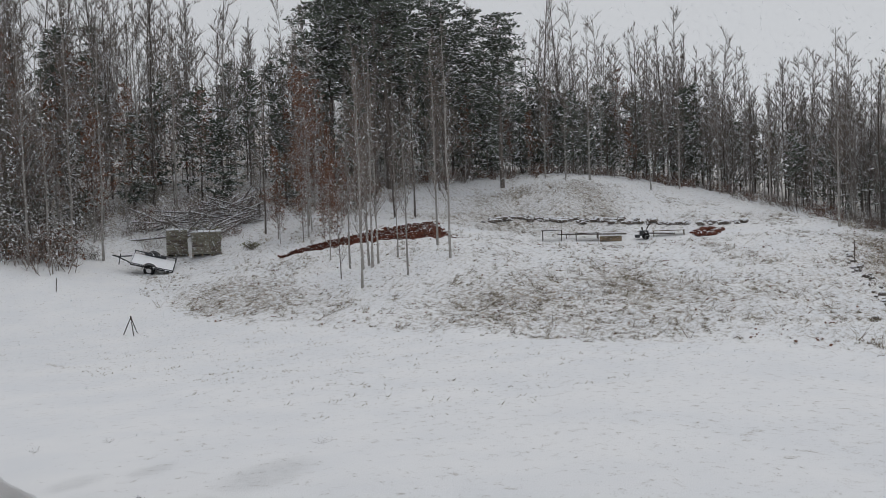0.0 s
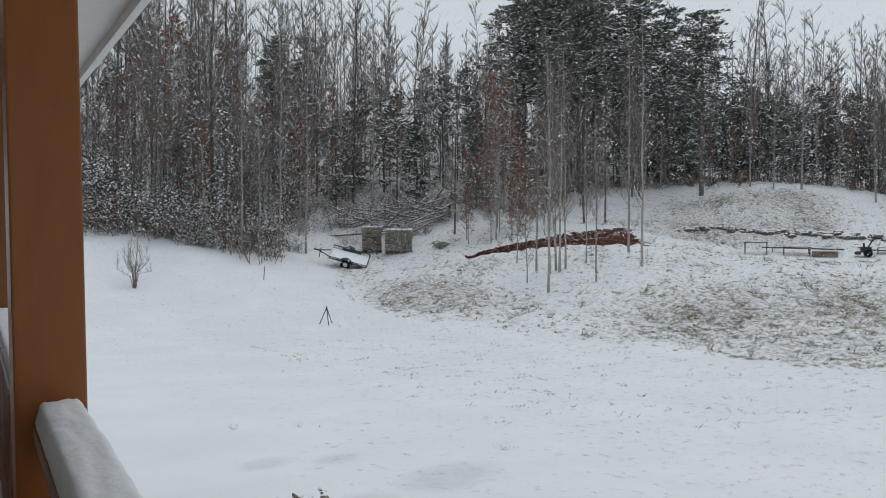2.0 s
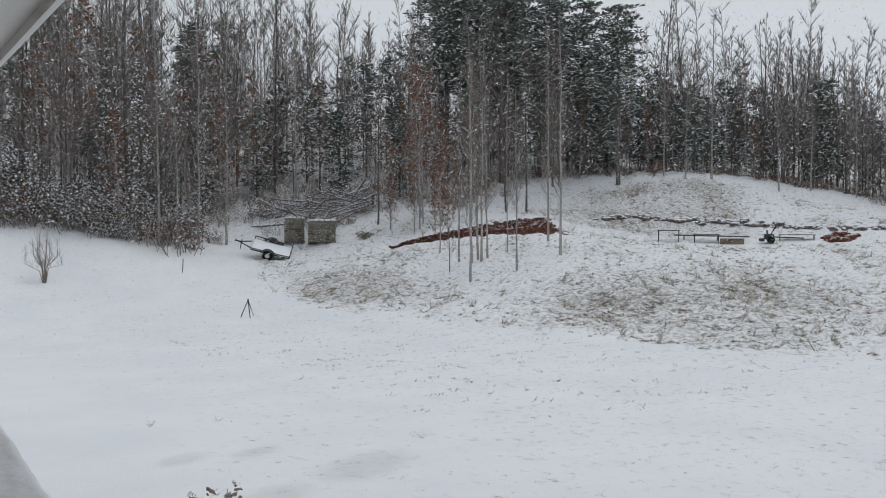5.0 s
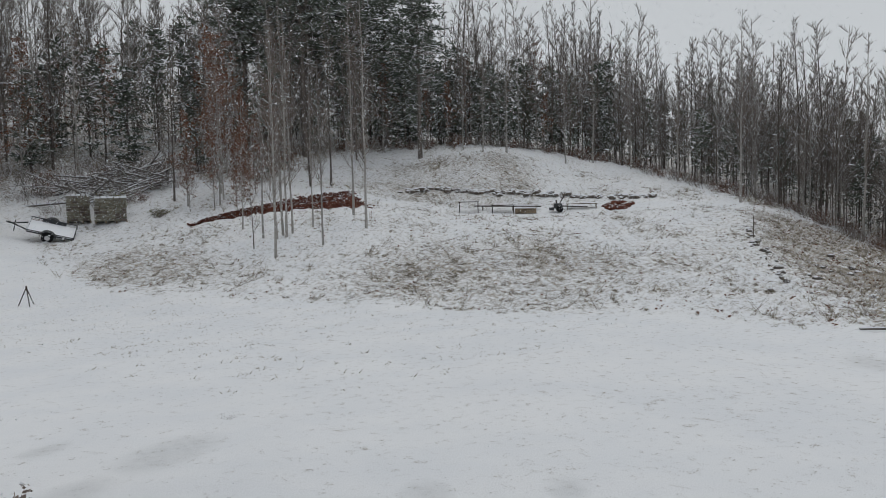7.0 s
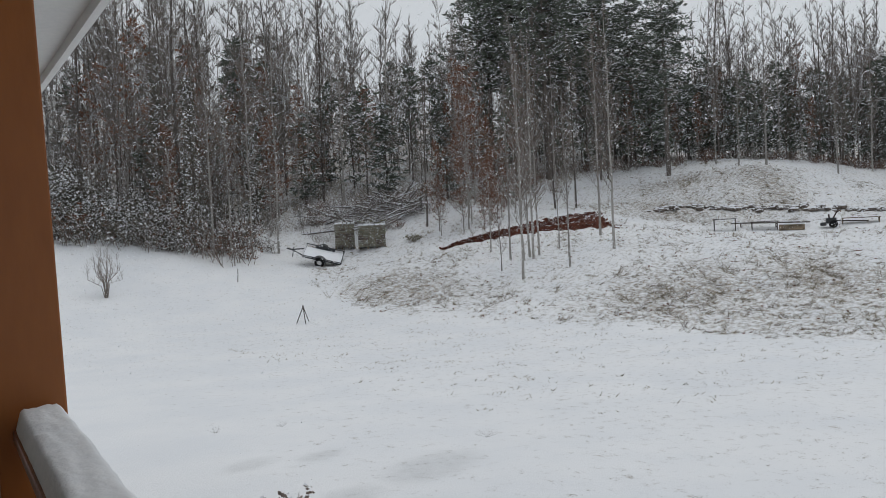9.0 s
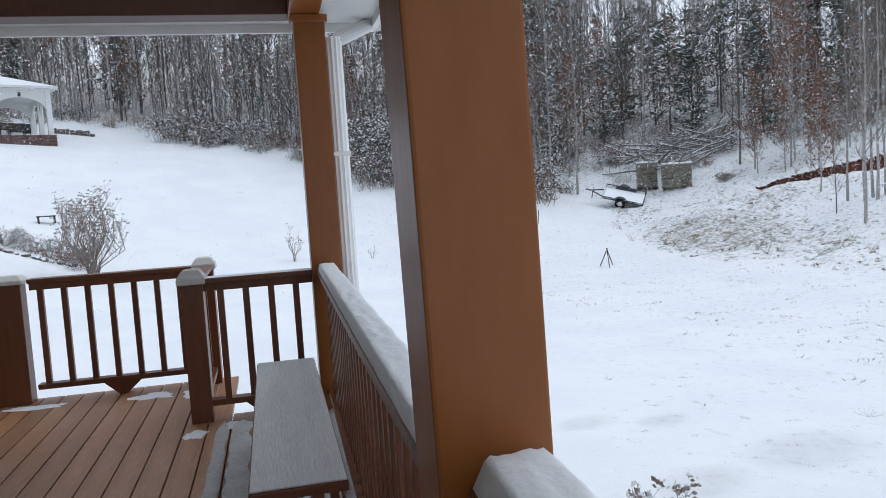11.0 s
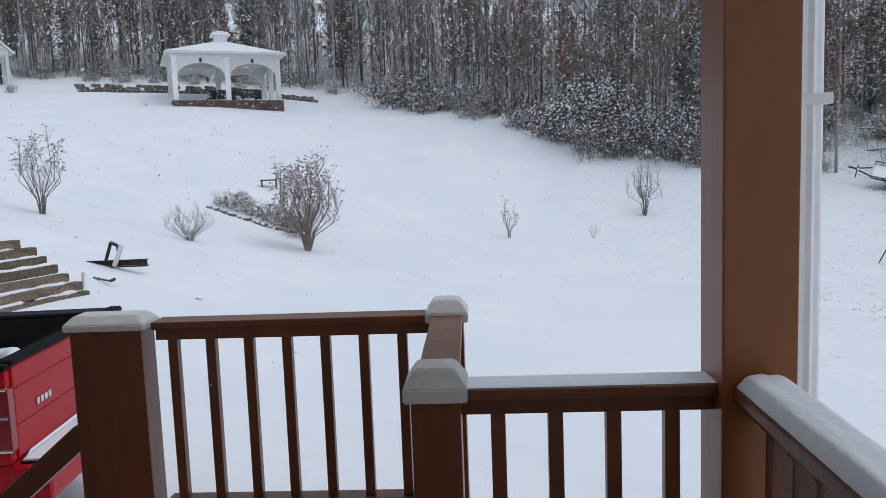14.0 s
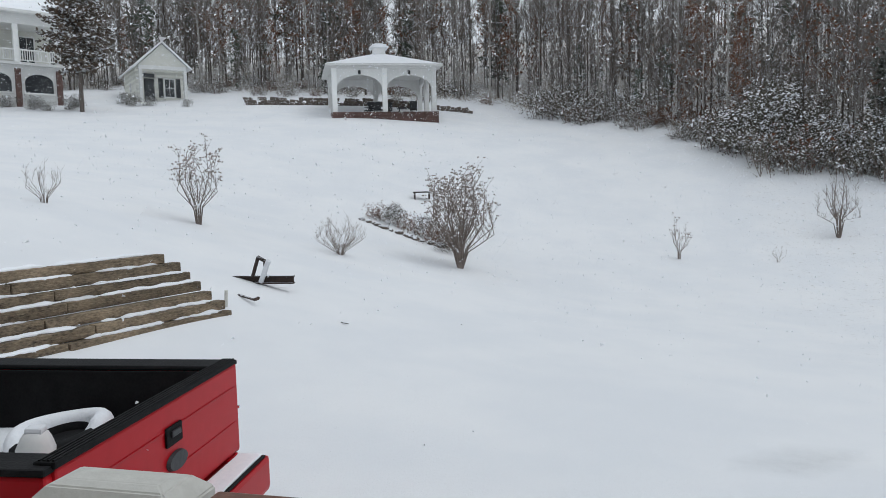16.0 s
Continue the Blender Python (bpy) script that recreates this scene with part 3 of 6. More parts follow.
def spread(count, lo, hi, gap, seed, where=None):
    """Scattered places between lo and hi metres behind the edge of the woods."""
    r = np.random.default_rng(seed)
    p = np.stack([r.uniform(-70, 110, 40000), r.uniform(-25, 110, 40000)], 1)
    d = edge_distance(p[:, 0], p[:, 1])
    p = p[(d > lo) & (d < hi)]
    if where:
        p = p[where(p[:, 0], p[:, 1])]
    out = np.zeros((0, 2))
    for q in p:
        if len(out) == 0 or ((out - q) ** 2).sum(1).min() > gap * gap:
            out = np.vstack([out, q])
            if len(out) == count:
                break
    return [tuple(float(c) for c in q) for q in out]


BARE = ("bare0", "bare1", "bare2", "bare3", "bare4")
for x, y in spread(215, 0.4, 9, 1.7, 5):
    right = x > 45 and y < 34
    k = rng.choice(BARE + ("bare2", "bare0") + (() if right else ("rust0", "rust1", "rust1", "rust0")) + (("rust0", "rust1", "rust0", "rust1") if x < 26 else ()))
    plant(k, x, y, rng.uniform(0.7, 1.15) * (0.8 if right else 1.22 if x < 34 else 1.0), tilt=rng.uniform(-3, 3))
for x, y in spread(190, -0.8, 4.5, 1.2, 6):
    if x < 62:
        plant(rng.choice(("brush1", "brush1", "brush2")) if x < 15 else rng.choice(("brush0", "brush1", "brush2")) if x < 22 else rng.choice(("brush0", "brush2")), x, y, rng.uniform(0.5, 1.2) * (1.7 if -8 < x < 18 else 0.8), tilt=rng.uniform(-4, 4))
for x, y in spread(230, -0.6, 2.6, 1.2, 16):
    if (x > 60 and y < 44) or (x > 46 and y < 12):
        plant(rng.choice(("brush0", "brush2", "brush2")), x, y, rng.uniform(0.55, 1.15), tilt=rng.uniform(-10, 10))
for x, y, s in ((4.2, 56.6, 0.7), (5.4, 54.2, 0.95), (6.8, 52.2, 1.25), (7.6, 50.9, 0.9), (8.3, 52.8, 1.45), (9.4, 49.2, 0.8), (10.6, 47.8, 0.7), (12.0, 47.0, 0.65), (13.4, 46.2, 0.6), (10.2, 50.6, 1.15), (12.2, 48.9, 0.9), (-1.6, 65.0, 0.6)):
    plant(rng.choice(("thicket0", "thicket1")), x, y, s)
for x, y, s in ((14.6, 46.4, 1.0), (13.4, 48.6, 1.05), (19.4, 49.0, 0.75)):
    plant("vine0", x, y, s)
for x, y, s in ((30.6, 40.3, 0.7), (31.8, 39.6, 0.6), (33.0, 40.4, 0.75), (34.8, 41.4, 0.8), (35.8, 40.0, 0.6), (30.2, 42.6, 0.9), (29.4, 41.2, 0.55), (33.6, 43.6, 0.9), (36.8, 42.2, 0.8)):
    plant(rng.choice(("rust0", "rust1")), x, y, s)
# the stand of pines behind the hill, and single ones among the bare trees
for x, y, s in ((48, 50.5, 1.25), (51, 53, 1.2), (46, 56, 1.2), (54, 50, 1.1), (57, 48.5, 1.0), (50, 58, 1.25), (47, 53.5, 1.1), (53, 55, 1.15)):
    plant("pine0", x, y, s)
for x, y, s in ((60, 48, 0.85), (63, 46.5, 0.8), (65, 44, 0.85), (68, 42, 0.75), (62, 50, 0.9), (71, 38, 0.7), (72, 33, 0.65), (58.5, 50.5, 0.95), (66, 47, 0.85),
                (22, 55, 0.7), (27, 57, 0.75), (33, 54, 0.8), (37, 51, 0.7), (18, 53, 0.65), (30, 60, 0.8), (13, 51.5, 0.6), (-20, 75, 0.7), (-27, 73, 0.8), (-12, 77, 0.8)):
    plant("pine1", x, y, s)
for x, y in spread(9, 6, 18, 6, 8):
    plant(rng.choice(("pine1", "pine2")), x, y, rng.uniform(0.5, 0.9))


def far_woods(count, lo, hi, seed, firs=9, where=None, low=False, label="dense bare winter woods rising up the hillside"):
    """The depth of the woods behind, as one mesh."""
    r = np.random.default_rng(seed)
    names = [f"light{k % 6}" for k in range(24)] + [f"fir{k % 4}" for k in range(firs)]
    packs = {}
    for k in set(names):
        v, f, mi = [], [], []
        for j, (_, limbs, mat) in enumerate(KINDS[k]):
            keep = limbs.f
            f += [tuple(i + len(v) for i in face) for face in keep]
            mi += [j] * len(keep)
            v += limbs.v
        packs[k] = (np.array([tuple(p) for p in v]), f, mi, [p[2] for p in KINDS[k]])
    mats = [M["bark_pale"], M["bark_dark"], M["hazed"], M["needle"]]
    V, L, S, I, at, loops = [], [], [], [], 0, 0
    for n, (x, y) in enumerate(spread(count, lo, hi, 0.9, seed, where)):
        v, f, mi, ms = packs[names[int(r.integers(24 if x < 24 and y > 40 and n % 4 else len(names)))]]
        a, s = r.uniform(0, 6.3), (r.uniform(0.75, 1.2) if not low and r.random() < 0.6 else r.uniform(0.2, 0.5)) * (0.85 if x > 45 and y < 34 else 1.38 if x < 36 else 1.15)
        c, d = np.cos(a) * s, np.sin(a) * s
        V.append(np.stack([v[:, 0] * c - v[:, 1] * d + x, v[:, 0] * d + v[:, 1] * c + y, v[:, 2] * s + level(x, y)], 1))
        sizes = np.array([len(q) for q in f])
        L.append(np.concatenate([np.asarray(q) for q in f]) + at)
        S.append(np.r_[0, np.cumsum(sizes)[:-1]] + loops)
        I.append(np.array([mats.index(ms[j]) for j in mi]))
        at, loops = at + len(v), loops + sizes.sum()
    V, L, S, I = np.concatenate(V), np.concatenate(L), np.concatenate(S), np.concatenate(I)
    me = bpy.data.meshes.new("far_woods")
    me.vertices.add(len(V))
    me.vertices.foreach_set("co", V.ravel())
    me.loops.add(len(L))
    me.loops.foreach_set("vertex_index", L.astype(np.int32))
    me.polygons.add(len(S))
    me.polygons.foreach_set("loop_start", S.astype(np.int32))
    for m in mats:
        me.materials.append(m)
    me.polygons.foreach_set("material_index", I.astype(np.int32))
    me.update(calc_edges=True)
    return tagged(new("far_woods", me), label, "woods", kind="stuff")


far_woods(1240, 1.2, 28, 21)
far_woods(370, 0.8, 15, 22, 5, lambda x, y: (x > 44) & (y < 36), label="thick grey-brown winter saplings beyond the hill")
far_woods(150, 1.5, 16, 23, 40, lambda x, y: (x > 52) & (y > 28), label="dark young evergreens among bare trees beyond the hill")
far_woods(400, 1.0, 13, 24, 8, lambda x, y: (y > 46) & (x < 22), True, "low saplings and brush filling the woods behind the knoll")


# ---- the porch ----
def post(name, x, y, w, top, label, bottom=0.0, mat="post", lean=0.0):
    ob = thing(name, label, "post", "porch posts", at=pose(x - math.tan(radians(lean)), y, 0, 0, lean, 0))
    part("shaft", boxes(((-w / 2, -w / 2, bottom), (w / 2, w / 2, top)), bevel=0.006), M[mat], ob)
    part("collar", boxes(((-w / 2 - 0.018, -w / 2 - 0.018, top - 0.05), (w / 2 + 0.018, w / 2 + 0.018, top - 0.002)), bevel=0.005), M[mat], ob)
    return ob


ROOF = 2.62
post("porch_post", 0.908, 2.258, 0.176, ROOF, "square brown painted porch post beside the railing", lean=-1.0)
post("porch_post", 0.96, 6.3, 0.2, ROOF, "square brown painted corner post of the porch")
post("porch_post", 0.86, -2.0, 0.2, ROOF, "square brown painted porch post beside the railing")


def railing(name, a, b, label, snow=0.0, count=None, block=True, first=None, gap=None):
    """A run of railing from a to b: top rail, under rail, bottom rail, balusters, a block below the middle."""
    a, b = Vector((*a, 0)), Vector((*b, 0))
    d = b - a
    size = d.length
    m = Matrix.Translation(a) @ Matrix.Rotation(math.atan2(d.y, d.x), 4, "Z")
    ob = thing(name, label, "railing", "porch railings", at=m)
    part("top_rail", boxes(((0, -0.065, 0.915), (size, 0.065, 0.95)), bevel=0.006), M["stain"], ob)
    part("under_rail", boxes(((0, -0.02, 0.862), (size, 0.02, 0.915)), bevel=0.004), M["stain"], ob)
    part("bottom_rail", boxes(((0, -0.045, 0.1), (size, 0.045, 0.14)), bevel=0.004), M["stain"], ob)
    n = count or round(size / 0.135) - 1
    for k in range(n):
        u = size * (k + 1) / (n + 1) if first is None else first + gap * k
        part("baluster", boxes(((u - 0.021, -0.021, 0.14), (u + 0.021, 0.021, 0.862)), bevel=0.003), M["stain"], ob)
    if block:
        bm = bmesh.new()
        mid = size / 2
        prism(bm, [(mid - 0.14, 0.1), (mid + 0.14, 0.1), (mid + 0.03, 0.0), (mid - 0.03, 0.0)], "y", -0.03, 0.03)
        part("foot_block", bm, M["stain"], ob)
    if snow:
        bm = bmesh.new()
        cells, w = max(4, int(size / 0.04)), 12
        rows = []
        for i in range(cells + 1):
            row = []
            for j in range(w + 1):
                v = -1 + 2 * j / w
                h = snow * max(0.0, 1 - abs(v) ** 9) ** 0.6
                edge = 0.2 if i in (0, cells) else 1.0
                wob = 0.12 * noise.noise(Vector((i * 0.35, v * 2, size))) + 0.07 * noise.noise(Vector((i * 1.3, v * 5, 3)))
                row.append(bm.verts.new((size * i / cells, v * (0.058 + 0.014 * wob), 0.951 + max(0.0, h * edge * (1 + wob)))))
            rows.append(row)
        for r0, r1 in zip(rows, rows[1:]):
            for j in range(w):
                bm.faces.new((r0[j], r1[j], r1[j + 1], r0[j + 1]))
        lie = part("snow_layer", bm, M["snow"], ob, "soft white snow", smooth=True)
        lie.location.z = 0.0
    return ob


railing("railing", (0.912, 2.35), (0.955, 6.2), "russet wooden porch railing topped with thick snow", snow=0.045)
railing("railing", (0.862, -1.9), (0.924, 2.165), "russet wooden porch railing topped with thick snow", snow=0.06).location.z = 0.06
railing("railing", (0.15, 6.3), (0.86, 6.3), "short russet wooden railing between post and newel", snow=0.004, count=4, first=0.107, gap=0.1637)
railing("railing", (0.083, 6.37), (0.075, 7.31), "russet wooden railing along the landing", count=5)
railing("railing", (-1.2, 7.38), (0.0, 7.38), "russet wooden railing across the landing end", count=7, first=0.072, gap=0.1675)


def newel(x, y, wx, wy, label, tall=1.0):
    ob = thing("newel_post", label, "post", "newel posts", at=pose(x, y, 0))
    part("shaft", boxes(((-wx / 2, -wy / 2, 0), (wx / 2, wy / 2, 0.92)), bevel=0.005), M["stain"], ob)
    bm = bmesh.new()
    o = 0.02
    rings = [(wx / 2 + o, wy / 2 + o, 0.918), (wx / 2 + o, wy / 2 + o, 0.918 + 0.047 * tall), (wx / 2 - 0.015, wy / 2 - 0.015, 0.918 + 0.107 * tall), (max(wx / 2 - 0.045, 0.02), max(wy / 2 - 0.045, 0.02), 0.918 + 0.116 * tall)]
    loops = [[bm.verts.new((sx * a, sy * b, z)) for sx, sy in ((-1, -1), (1, -1), (1, 1), (-1, 1))] for a, b, z in rings]
    for l0, l1 in zip(loops, loops[1:]):
        for k in range(4):
            bm.faces.new((l0[k], l0[(k + 1) % 4], l1[(k + 1) % 4], l1[k]))
    bm.faces.new(loops[-1])
    bm.faces.new(loops[0][::-1])
    bmesh.ops.bevel(bm, geom=bm.edges[:], offset=0.004, segments=2, affect="EDGES")
    part("cap", bm, M["cap"], ob, "cream cap under a crust of snow")
    return ob


newel(0.083, 6.3, 0.14, 0.14, "russet newel post with a snow-dusted cream cap", 0.85)
newel(0.074, 7.38, 0.14, 0.14, "russet newel post with a snow-dusted cream cap", 0.85)
newel(-1.405, 7.39, 0.315, 0.14, "wide russet newel post at the head of the steps", 0.6)


# ---- house wall, roof and porch fittings ----
def house_wall():
    ob = tagged(new("wall_house"), "grey-green lap siding wall of the house", "wall", kind="structure")
    part("core", boxes(((-6.0, -3.0, -1.4), (-1.332, 6.135, 2.9))), M["siding"], ob)
    z = -1.3
    while z < 2.75:
        bm = bmesh.new()
        prism(bm, [(-1.332, z), (-1.304, z), (-1.322, z + 0.128), (-1.332, z + 0.128)], "y", -3.0, 5.685)
        part("siding_board", bm, M["siding"], ob)
        z += 0.123
    trim = tagged(new("trim"), "beige corner boards of the house", "trim", kind="structure")
    part("corner_board", boxes(((-1.342, 5.665, -1.35), (-1.287, 6.175, 2.88)), bevel=0.006), M["trim"], trim)
    part("corner_board", boxes(((-1.522, 6.135, -1.35), (-1.344, 6.18, 2.88)), bevel=0.006), M["trim"], trim)
    outlet = thing("outdoor_socket", "white weatherproof socket cover on the siding", "socket")
    part("plate", boxes(((-1.317, 5.398, 0.461), (-1.287, 5.498, 0.621)), bevel=0.006), M["white"], outlet)
    part("flap", boxes(((-1.287, 5.413, 0.481), (-1.272, 5.483, 0.601)), bevel=0.005), M["white"], outlet)


house_wall()


def roof():
    # ceiling is out of view; its white is picked to bounce light onto the porch
    top = tagged(new("ceiling"), "porch ceiling between brown beams, white to bounce light", "ceiling", kind="structure")
    part("boards", boxes(((-6.0, -3.0, 2.9), (1.5, 6.75, 2.96))), M["white"], top)
    beams = tagged(new("trim"), "brown beams carrying the porch roof", "beam", kind="structure")
    part("side_beam", boxes(((0.83, -3.0, ROOF), (1.03, 6.4, 2.9)), bevel=0.006), M["post"], beams)
    # end beam gets a far darker brown than the side beam
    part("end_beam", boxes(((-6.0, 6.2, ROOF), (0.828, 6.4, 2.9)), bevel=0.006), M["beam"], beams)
    soffit = tagged(new("trim"), "white soffit and fascia of the porch eaves", "eaves", kind="structure")
    part("soffit", boxes(((1.032, -3.0, 2.66), (1.42, 6.66, 2.69))), M["white"], soffit)
    part("soffit", boxes(((-6.0, 6.402, 2.66), (1.03, 6.66, 2.69))), M["white"], soffit)
    part("fascia", boxes(((1.42, -3.0, 2.6), (1.45, 6.69, 2.86))), M["white"], soffit)
    part("fascia", boxes(((-6.0, 6.66, 2.6), (1.42, 6.69, 2.86))), M["white"], soffit)
    slab = tagged(new("roof"), "shallow porch roof under snow", "roof", kind="structure")
    bm = bmesh.new()
    prism(bm, [(-6.0, 4.2), (1.56, 2.87), (1.56, 2.93), (-6.0, 4.3)], "y", -3.0, 6.82)
    part("deck", bm, M["snow"], slab)
    outline = [(0, 0.0), (0.09, 0.0), (0.12, 0.05), (0.125, 0.12), (0.115, 0.12), (0.105, 0.055), (0.08, 0.012), (0.012, 0.012), (0.012, 0.12), (0, 0.12)]
    g = thing("gutter", "white metal rain gutter along the porch eaves", "gutter", "gutters")
    part("trough", prism(bmesh.new(), [(1.452 + u, 2.72 + v) for u, v in outline], "y", -3.0, 6.82), M["white"], g)
    g = thing("gutter", "white metal rain gutter along the porch eaves", "gutter", "gutters")
    part("trough", prism(bmesh.new(), [(6.692 + u, 2.62 + v) for u, v in outline], "x", -6.0, 1.44), M["white"], g)
    d = thing("downspout", "white ribbed downspout beside the corner post", "downspout")
    bm = bmesh.new()
    ring = []
    for k in range(24):
        a = 2 * math.pi * k / 24
        r = 0.056 + 0.005 * (k % 2)
        ring.append((1.12 + r * math.cos(a), 6.36 + r * 0.85 * math.sin(a)))
    for z0, z1 in ((-1.15, 2.5),):
        lo, hi = [bm.verts.new((x, y, z0)) for x, y in ring], [bm.verts.new((x, y, z1)) for x, y in ring]
        for k in range(24):
            bm.faces.new((lo[k], lo[(k + 1) % 24], hi[(k + 1) % 24], hi[k]))
        bm.faces.new(hi)
    part("pipe", bm, M["white"], d)
    bm = bmesh.new()
    rod(bm, (1.12, 6.36, 2.47), (1.46, 6.62, 2.66), 0.05, sides=12)
    rod(bm, (1.46, 6.62, 2.62), (1.5, 6.66, 2.74), 0.05, sides=12)
    part("elbow", bm, M["white"], d)
    for z in (0.3, 1.7):
        part("strap", boxes(((1.056, 6.3, z), (1.186, 6.42, z + 0.03)), bevel=0.004), M["white"], d)


roof()


def bench():
    ob = thing("bench", "low bench with a grey top dusted by snow", "bench")
    part("top", boxes(((0.47, 3.7, 0.42), (0.81, 5.75, 0.455)), bevel=0.006), M["stain"], ob)
    part("snow_layer", boxes(((0.475, 3.705, 0.456), (0.805, 5.745, 0.463)), bevel=0.003), M["silver"], ob, "thin grey snow film")
    part("skirt", boxes(((0.5, 3.8, 0.34), (0.53, 5.65, 0.42))), M["stain"], ob)
    part("skirt", boxes(((0.75, 3.8, 0.34), (0.78, 5.65, 0.42))), M["stain"], ob)
    for y in (4.35, 5.2):
        for x in (0.53, 0.7):
            part("leg", boxes(((x, y, 0), (x + 0.05, y + 0.08, 0.42)), bevel=0.004), M["stain"], ob)
    part("stretcher", boxes(((0.61, 3.9, 0.12), (0.66, 5.5, 0.16))), M["silver"], ob)


bench()


def drift(cx, cy, z, a, b, h, seed, label="thin patch of blown snow on the deck"):
    """A ragged patch of snow lying on a flat support."""
    bm = bmesh.new()
    mid = bm.verts.new((cx, cy, z + h))
    inner, outer = [], []
    for k in range(28):
        t = 2 * math.pi * k / 28
        r = 1 + 0.55 * noise.noise(Vector((math.cos(t) * 1.7, math.sin(t) * 1.7, seed))) + 0.3 * noise.noise(Vector((math.cos(t) * 6, math.sin(t) * 6, seed)))
        inner.append(bm.verts.new((cx + a * 0.6 * r * math.cos(t), cy + b * 0.6 * r * math.sin(t), z + h * 0.8)))
        outer.append(bm.verts.new((cx + a * r * math.cos(t), cy + b * r * math.sin(t), z + 0.001)))
    for k in range(28):
        j = (k + 1) % 28
        bm.faces.new((mid, inner[k], inner[j]))
        bm.faces.new((inner[k], outer[k], outer[j], inner[j]))
    return tagged(part("snow_patch", bm, M["snow"], None, smooth=True), label, "snow", "snow patches")


PATCHES = [(-0.35, 7.15, 0.2, 0.1), (-1.2, 7.2, 0.26, 0.07), (0.05, 6.0, 0.09, 0.1), (0.3, 6.1, 0.1, 0.1), (-0.05, 7.1, 0.08, 0.18)]
for k, (cx, cy, a, b) in enumerate(PATCHES):
    drift(cx, cy, 0.0, a * 0.9, b * 0.9, 0.005, k * 1.7)


def snow_film(x0, x1, y0, y1, seed):
    """Thin grey snow lying along one deck board, with ragged edges."""
    bm = bmesh.new()
    rows, n = [], int((y1 - y0) / 0.035)
    for i in range(n + 1):
        y = y0 + (y1 - y0) * i / n
        fade = min(1.0, 0.25 * min(i, n - i) + 0.02)
        mid, half = (x0 + x1) / 2, (x1 - x0) / 2 * fade
        lo = mid - half * (1 + 0.25 * min(0.0, noise.noise(Vector((y * 5, seed, 0))) - 0.1) * 2)
        hi = mid + half * (1 + 0.25 * min(0.0, noise.noise(Vector((y * 5, seed, 7))) - 0.1) * 2)
        rows.append([bm.verts.new(v) for v in ((lo, y, 0.0008), (lo + 0.004, y, 0.005), (hi - 0.004, y, 0.005), (hi, y, 0.0008))])
    for a, b in zip(rows, rows[1:]):
        for k in range(3):
            bm.faces.new((a[k], a[k + 1], b[k + 1], b[k]))
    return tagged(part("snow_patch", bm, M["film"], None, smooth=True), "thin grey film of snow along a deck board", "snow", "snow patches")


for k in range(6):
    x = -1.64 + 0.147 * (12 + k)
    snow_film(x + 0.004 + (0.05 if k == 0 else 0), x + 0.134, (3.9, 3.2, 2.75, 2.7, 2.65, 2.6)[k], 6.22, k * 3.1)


def stairs():
    ob = thing("steps", "wooden steps going down from the landing to the yard", "steps")
    for k in range(5):
        x, z = -1.66 - 0.28 * k, -0.165 * (k + 1)
        part("tread", boxes(((x - 0.3, 6.275, z - 0.035), (x, 7.3, z)), bevel=0.004), M["deck"], ob)
        part("riser", boxes(((x - 0.02, 6.295, z), (x, 7.28, z + 0.13))), M["stain"], ob)
    rail = thing("handrail", "sloping russet handrail of the steps", "handrail", at=pose(-1.56, 7.39, 0.45) @ pose(0, 0, 0, 0, -40, 0))
    part("rail", boxes(((-1.7, -0.045, -0.05), (0, 0.045, 0.05)), bevel=0.006), M["stain"], rail)
    low = thing("newel_post", "russet post at the foot of the steps", "post", "newel posts")
    part("shaft", boxes(((-2.95, 7.34, -1.05), (-2.85, 7.44, -0.5)), bevel=0.004), M["stain"], low)


stairs()


def deck_frame():
    ob = thing("deck_frame", "dark wooden joists and skirt under the deck", "deck frame")
    part("rim", boxes(((-0.84, 6.34, -0.25), (0.1, 7.5, -0.032))), M["stain"], ob)
    part("rim", boxes(((-1.64, 6.187, -0.25), (-0.842, 7.48, -0.032))), M["stain"], ob)
    part("rim", boxes(((-1.302, -3.0, -0.25), (1.0, 6.338, -0.034))), M["stain"], ob)
    for x, y in ((0.9, 6.25), (0.9, 2.2), (0.0, 7.4), (-1.55, 7.4)):
        part("pier", boxes(((x - 0.07, y - 0.07, -1.5), (x + 0.07, y + 0.07, -0.25))), M["stain"], ob)


deck_frame()


